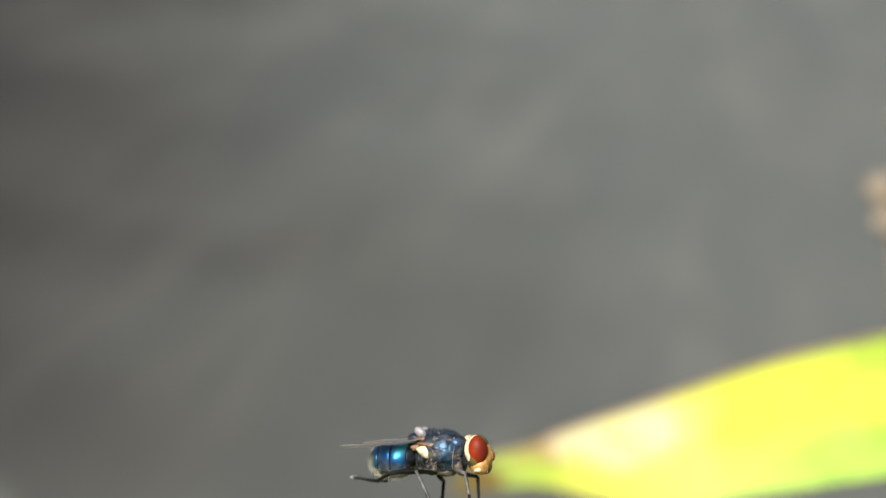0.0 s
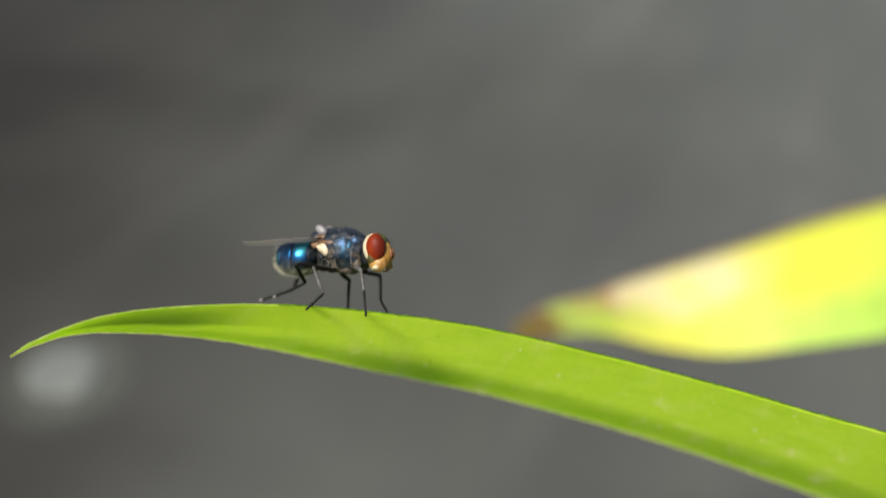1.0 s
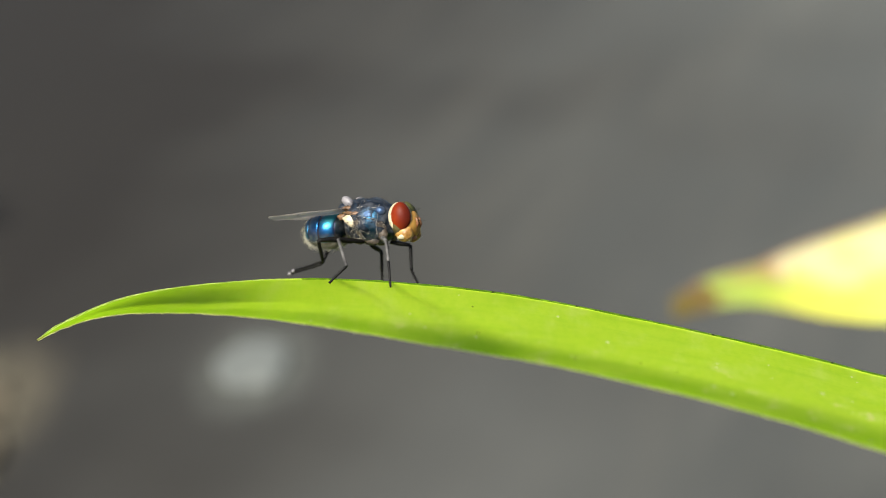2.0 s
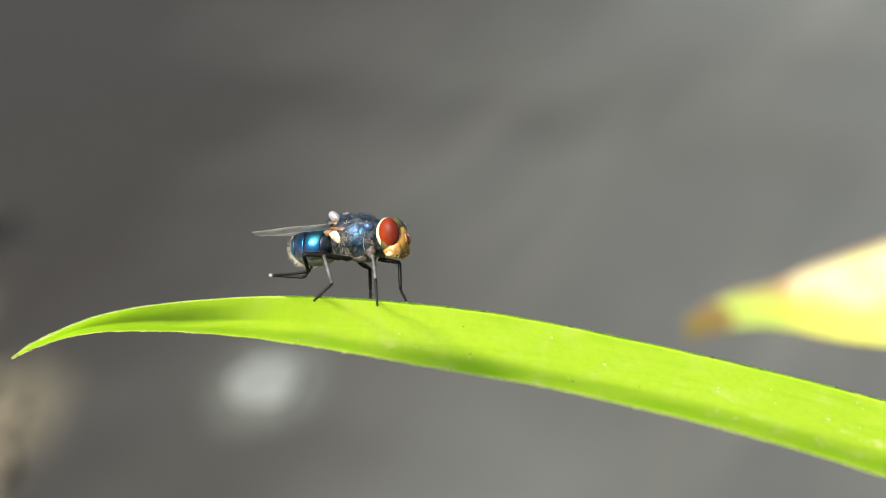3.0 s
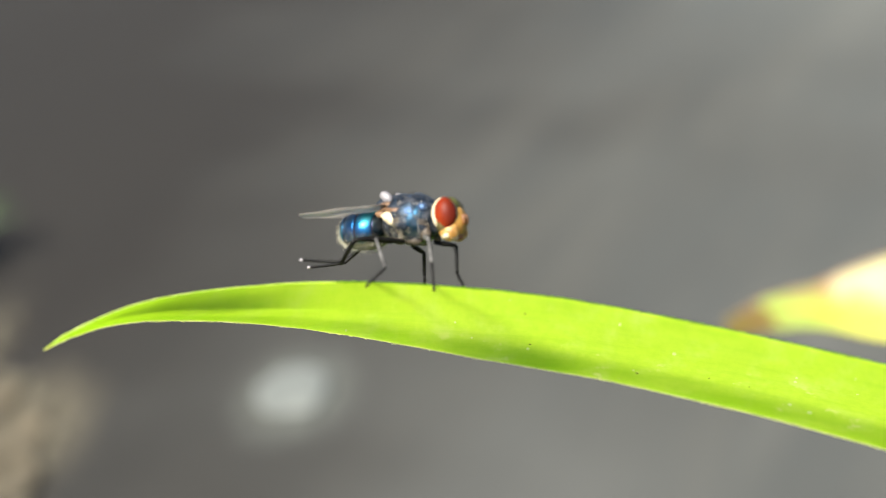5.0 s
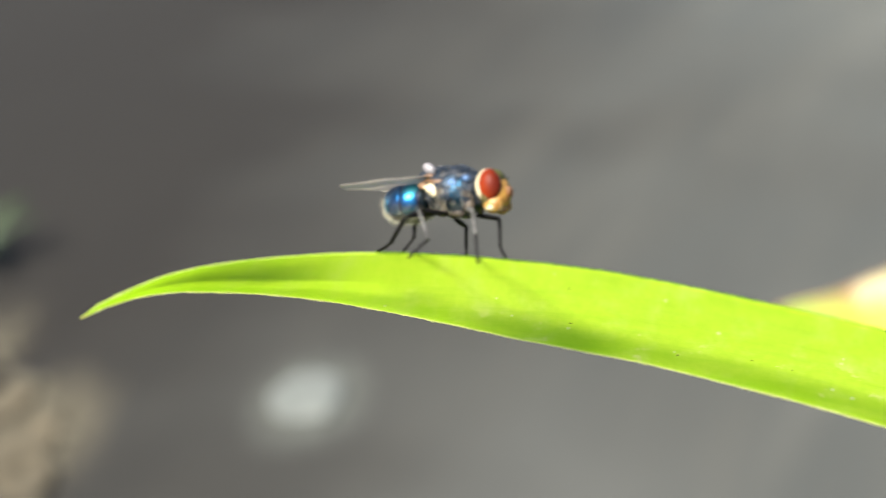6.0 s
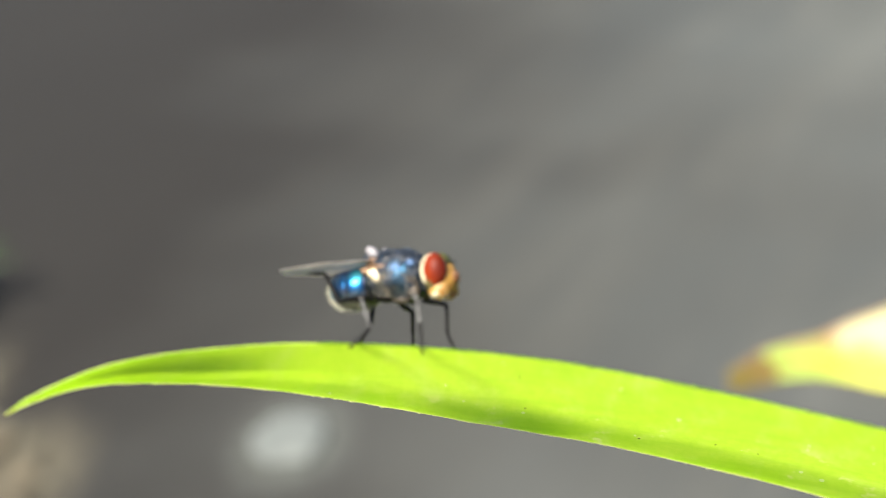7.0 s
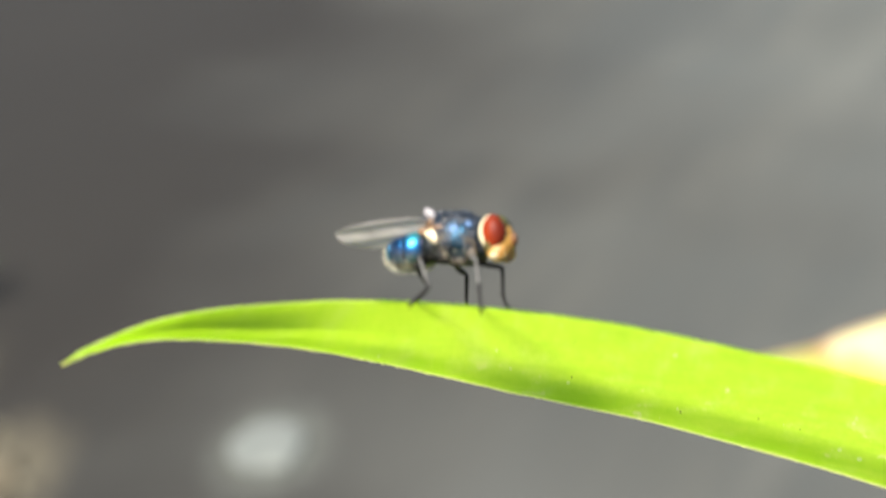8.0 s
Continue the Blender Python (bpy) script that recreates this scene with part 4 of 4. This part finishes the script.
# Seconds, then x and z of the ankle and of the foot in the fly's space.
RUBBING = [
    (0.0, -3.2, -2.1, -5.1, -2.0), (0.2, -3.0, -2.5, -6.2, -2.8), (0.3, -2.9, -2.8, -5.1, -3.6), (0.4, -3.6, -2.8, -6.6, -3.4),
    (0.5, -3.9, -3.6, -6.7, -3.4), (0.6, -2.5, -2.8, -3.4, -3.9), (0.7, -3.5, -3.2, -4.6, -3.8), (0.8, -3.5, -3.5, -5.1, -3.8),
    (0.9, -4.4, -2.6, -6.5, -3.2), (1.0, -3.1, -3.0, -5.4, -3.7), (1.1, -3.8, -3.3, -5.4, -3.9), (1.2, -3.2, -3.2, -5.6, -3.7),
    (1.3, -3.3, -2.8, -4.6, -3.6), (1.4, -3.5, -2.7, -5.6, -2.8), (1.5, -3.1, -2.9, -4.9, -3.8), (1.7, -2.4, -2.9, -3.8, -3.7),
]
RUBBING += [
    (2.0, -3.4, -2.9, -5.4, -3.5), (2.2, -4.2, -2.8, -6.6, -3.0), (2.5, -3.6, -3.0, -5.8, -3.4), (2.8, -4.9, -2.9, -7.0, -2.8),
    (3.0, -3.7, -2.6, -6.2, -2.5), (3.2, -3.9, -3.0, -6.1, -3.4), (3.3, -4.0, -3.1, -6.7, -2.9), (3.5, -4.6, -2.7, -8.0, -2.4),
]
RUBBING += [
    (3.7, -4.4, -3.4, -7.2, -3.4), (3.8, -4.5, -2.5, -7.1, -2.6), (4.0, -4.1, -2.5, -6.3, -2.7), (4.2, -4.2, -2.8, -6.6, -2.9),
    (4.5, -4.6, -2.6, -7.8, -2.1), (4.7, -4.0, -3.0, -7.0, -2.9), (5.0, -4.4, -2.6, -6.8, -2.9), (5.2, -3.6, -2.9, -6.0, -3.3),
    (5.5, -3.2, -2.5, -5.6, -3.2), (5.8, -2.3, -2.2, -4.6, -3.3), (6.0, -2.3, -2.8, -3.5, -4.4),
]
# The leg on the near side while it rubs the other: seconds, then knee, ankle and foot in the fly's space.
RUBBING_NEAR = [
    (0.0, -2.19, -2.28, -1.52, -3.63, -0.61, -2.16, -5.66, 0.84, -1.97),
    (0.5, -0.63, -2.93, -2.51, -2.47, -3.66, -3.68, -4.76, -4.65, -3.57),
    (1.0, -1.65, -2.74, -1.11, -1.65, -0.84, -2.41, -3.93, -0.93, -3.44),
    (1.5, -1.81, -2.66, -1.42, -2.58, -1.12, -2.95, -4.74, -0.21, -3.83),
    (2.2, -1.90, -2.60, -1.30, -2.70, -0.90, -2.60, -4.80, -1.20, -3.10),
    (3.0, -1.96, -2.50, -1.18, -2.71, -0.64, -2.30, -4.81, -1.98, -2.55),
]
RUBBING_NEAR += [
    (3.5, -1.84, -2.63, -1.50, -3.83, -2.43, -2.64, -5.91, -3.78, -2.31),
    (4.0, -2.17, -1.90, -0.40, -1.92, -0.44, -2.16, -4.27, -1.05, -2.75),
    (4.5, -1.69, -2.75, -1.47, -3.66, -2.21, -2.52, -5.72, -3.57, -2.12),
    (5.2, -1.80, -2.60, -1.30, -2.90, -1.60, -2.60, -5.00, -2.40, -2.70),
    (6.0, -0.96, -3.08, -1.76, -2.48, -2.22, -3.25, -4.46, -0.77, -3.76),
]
RESTING_NEAR = [(7.8, -0.25, -3.16, -1.90, -0.41, -1.14, -2.99, -2.15, 0.43, -3.86), (8.0, -0.25, -3.16, -1.90, -0.41, -1.14, -2.99, -2.15, 0.43, -3.86)]
# The same for the leg that strokes the wing, with the y of both.
STROKING = [
    (6.2, -2.8, 0.36, -3.84, 1.22, -2.6), (6.3, -2.86, 0.40, -5.56, 1.67, -2.6), (6.4, -3.5, 0.14, -6.3, 0.71, -2.6), (6.5, -3.49, 0.13, -6.4, 0.47, -2.6),
    (6.6, -3.8, -0.2, -6.6, 0.0, -2.6), (6.8, -3.67, 0.09, -6.5, 0.15, -2.3), (7.0, -3.15, 0.17, -6.3, 0.33, -1.9), (7.2, -3.0, 0.2, -5.83, 0.7, -1.7),
    (7.4, -2.9, 0.31, -5.48, 1.22, -1.6), (7.55, -2.8, -0.9, -5.0, -0.6, -1.6), 
]
FAR_FOOT = [
    (6.2, -1.9, -2.6, -2.9, -4.3, 0.8), (6.4, -1.6, -2.9, -2.7, -4.7, 0.9), (6.95, -1.6, -2.9, -2.7, -4.7, 0.9), (7.15, -2.2, -2.8, -3.2, -4.2, 0.8),
    (7.4, -3.9, -2.6, -6.3, -2.3, 0.5), (7.6, -4.0, -1.6, -6.6, -1.3, 0.9), (7.75, -2.5, -0.2, -2.4, 2.2, 1.9), (8.0, -2.1, -0.8, -2.0, 1.6, 1.9),
]

legs_right, legs_left = hind_leg(), hind_leg()


# ---- marks on the leaf ----
def build_dust():
    rnd = random.Random(29)
    bm = bmesh.new()
    for _ in range(110):
        p = leaf_spot(rnd.uniform(0.2, 0.68), rnd.uniform(0.985, 1.0))
        r = rnd.choice((0.05, 0.06, 0.07, 0.09, 0.13))
        ball(bm, p.x, p.y, p.z - 0.02, r * rnd.uniform(0.8, 2.4), r * 1.6, r * 0.6, None, 0.2, rnd.uniform(0, 9), 1)
    dark = bmesh.new()
    for _ in range(26):
        p = leaf_spot(rnd.uniform(0.36, 0.62), rnd.choice((0.0, 0.004, rnd.uniform(0.02, 0.9))))
        r = rnd.uniform(0.025, 0.06)
        ball(dark, p.x, p.y - 0.03, p.z, r * 1.5, r, r, None, 0.4, rnd.uniform(0, 9), 1)
    ob = new("dirt_specks", finish("dirt_specks", dark, LEG))
    ob.matrix_basis = STAGE
    tagged(ob, "tiny dark grains of dirt on the leaf", "dirt", kind="stuff")
    ob = new("dust_specks", finish("dust_specks", bm, DUST))
    ob.matrix_basis = STAGE
    tagged(ob, "scattered white dust specks sticking to the leaf", "dust", kind="stuff")


build_dust()


# ---- ground things ----
def stone(x, y, r, squat, mat, label, seed, deep=0.9):
    bm = ball(bmesh.new(), 0, 0, r * squat * 0.7, r, r * deep, r * squat, None, 0.22, seed, 4 if r > 5 else 2)
    ob = new("stone", finish("stone", bm, mat))
    ob.matrix_basis = mm(x, y, 0, 0, 0, seed * 40)
    tagged(ob, label, "stone", "stones on the ground")


stone(-96, 420, 13.5, 0.15, STONE, "pale grey rounded stone lying on the concrete", 0.0, 1.3)
rnd = random.Random(17)
for k in range(40):
    cx, cy, wide = ((-182, 398, 11), (-220, 468, 9), (-206, 426, 10), (-178, 380, 13))[k % 4]
    x, y = cx + rnd.gauss(0, 0.6) * wide, cy + rnd.gauss(0, 1.3) * wide
    stone(x, y, rnd.uniform(2.0, 4.2), 0.35, STONE_TAN, "pale tan pebble among dry litter", rnd.uniform(1, 9))


def dry_leaf(x, y, z, turn, long, wide, curl):
    bm = bmesh.new()
    rows = []
    for i in range(13):
        u = i / 12
        w = wide * math.sin(math.pi * (0.06 + 0.9 * u)) ** 0.8
        rows.append([bm.verts.new(Vector((long * (u - 0.5), w * v, curl * (v * v * 2 + (u - 0.5) ** 2 * 3) + 0.6 + 0.8 * noise.noise(Vector((u * 4, v * 3, turn))))) * MM) for v in (-0.5, -0.25, 0, 0.25, 0.5)])
    for a, b in zip(rows, rows[1:]):
        for j in range(4):
            bm.faces.new((a[j], a[j + 1], b[j + 1], b[j]))
    ob = new("dry_leaf", finish("dry_leaf", bm, LITTER))
    ob.modifiers.new("thickness", "SOLIDIFY").thickness = 0.5 * MM
    ob.matrix_basis = mm(x, y, z, 0, 0, turn)
    tagged(ob, "curled brown dead leaf lying on the ground", "dead leaf", "dead leaves on the ground")


for spot in ((-190, 384, 0, 75, 44, 22, 2), (-230, 440, 0, 130, 40, 20, 2), (-210, 408, 0, 60, 44, 22, 2), (-182, 364, 0, 110, 40, 20, 2)):
    dry_leaf(*spot)


def weed(x, y):
    root = new("weed")
    root.matrix_basis = mm(x, y, 0)
    rnd = random.Random(5)
    for k in range(9):
        a = k * 0.7 + rnd.uniform(0, 0.4)
        long = rnd.uniform(28, 48)
        bm = bmesh.new()
        rows = []
        for i in range(9):
            u = i / 8
            w = 3.2 * math.sin(math.pi * (0.1 + 0.88 * u))
            reach_out = long * u * 0.7
            rows.append([bm.verts.new(Vector((math.cos(a) * reach_out - math.sin(a) * w * v, math.sin(a) * reach_out + math.cos(a) * w * v, long * (u - 0.55 * u * u) + abs(v) * 0.8)) * MM) for v in (-1, 0, 1)])
        for r, q in zip(rows, rows[1:]):
            for j in range(2):
                bm.faces.new((r[j], r[j + 1], q[j + 1], q[j]))
        blade = part("weed_leaf", bm, WEED, root)
        blade.modifiers.new("thickness", "SOLIDIFY").thickness = 0.3 * MM
    tagged(root, "small dark green weed growing from the ground", "weed")


weed(-262, 540)


def stalk():
    """A withered, leaning stem behind the yellowing leaf, with knots, curled dry sheaths and a green shoot."""
    root = new("dry_stalk")
    root.matrix_basis = mm(262, 430, 0)
    bm = bmesh.new()
    pts = [(-0.25 * min(z, 112) + 1.2 * math.sin(z / 19), 1.2 * math.cos(z / 23), z) for z in range(0, 192, 8)]
    tube(bm, pts, [4.2 + 1.2 * noise.noise(Vector((0, 0, p[2] / 14))) for p in pts], 12)
    part("stem", bm, STALK, root)
    for x, y, z, r in ((-40, 1, 130, 5.0), (-36, -2, 119, 4.4), (-29.5, -4, 128, 5.6), (-31, 0, 157, 6.0), (-28, -2, 148, 4.2)):
        bm = ball(bmesh.new(), x, y, z, r, r * 0.8, r * 1.05, None, 0.6, z * 0.1, 3)
        part("knot", bm, STALK, root, "swollen dry knot")
    bm = bmesh.new()
    tube(bm, [(-16 - 1.5 * f, 3, 62 + 74 * f) for f in (0, 0.25, 0.5, 0.75, 1)], [2.5, 3.6, 4.2, 3.4, 1.0], 8)
    part("shoot", bm, SHOOT, root, "green shoot")
    for k, z in enumerate((112, 118, 126, 138, 150, 160)):
        bm = bmesh.new()
        pts = [(-28 - (6 + 6 * math.sin(k * 2.1)) * math.sin(f * 2.6), 4 * math.cos(k + f), z + 18 * f - 10 * f * f * (k % 3)) for f in (0, 0.2, 0.4, 0.6, 0.8, 1.0)]
        tube(bm, pts, [1.3, 1.7, 2.0, 1.8, 1.3, 0.5], 7)
        part("dry_curl", bm, STALK, root)
    tagged(root, "withered tan plant stalk with knots and a green shoot", "plant stalk")


stalk()


# ---- what moves ----
def motions():
    rub_pole = Vector((-0.3, -0.35, 1.0))
    for side, legs in ((-1, legs_right), (1, legs_left)):
        keys = []
        if side < 0:
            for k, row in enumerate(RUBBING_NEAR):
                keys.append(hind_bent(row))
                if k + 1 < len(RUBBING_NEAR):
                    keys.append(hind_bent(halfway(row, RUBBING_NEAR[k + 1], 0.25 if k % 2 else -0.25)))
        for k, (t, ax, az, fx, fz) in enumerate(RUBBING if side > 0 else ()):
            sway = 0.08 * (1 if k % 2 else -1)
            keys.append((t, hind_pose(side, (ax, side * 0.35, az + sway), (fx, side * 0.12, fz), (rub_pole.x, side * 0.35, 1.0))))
        if side < 0:
            keys += [(t, hind_pose(side, (ax, y, az), (fx, y - 0.1, fz), (-0.2, -0.9, -0.5))) for t, ax, az, fx, fz, y in STROKING]
            keys += [hind_bent(row) for row in RESTING_NEAR]
        else:
            keys += [(t, hind_pose(side, (ax, y, az), (fx, y, fz), (-0.3, 0.6, 0.8))) for t, ax, az, fx, fz, y in FAR_FOOT]
        for n, ob in enumerate(legs):
            walk(ob, [(t, poses[n]) for t, poses in keys])
    droop = Vector((-0.8, 0, LIFT - 0.4)) * MM
    walk(abdomen, [(t, Matrix.Translation(Vector((tuck, 0, 0.2 * tuck)) * MM) @ Matrix.Translation(droop) @ pose(0, 0, 0, 0, -a, 0) @ Matrix.Translation(-droop)) for t, a, tuck in ((0.0, 0, 0), (4.7, 0, 0), (5.8, 1, 0.1), (6.3, 5, 0.45), (8.0, 6, 0.5))])
    walk(wing_right, [(t, wing_pose(-1, spread, lift, roll)) for t, spread, lift, roll in ((0.0, 17, 4, 8), (1.7, 17, 4, 10), (2.8, 18, 4, 13), (5.8, 18, 4, 12), (6.5, 18, 4, 16), (7.0, 18, 4, 18), (7.4, 18, 4, 18), (7.7, 19, 5, 28), (8.0, 20, 7, 40))])
    walk(wing_left, [(t, wing_pose(1, spread, lift, roll)) for t, spread, lift, roll in ((0.0, 17, 4, -6), (6.0, 17, 4, -6), (8.0, 17, 4, -6))])


motions()
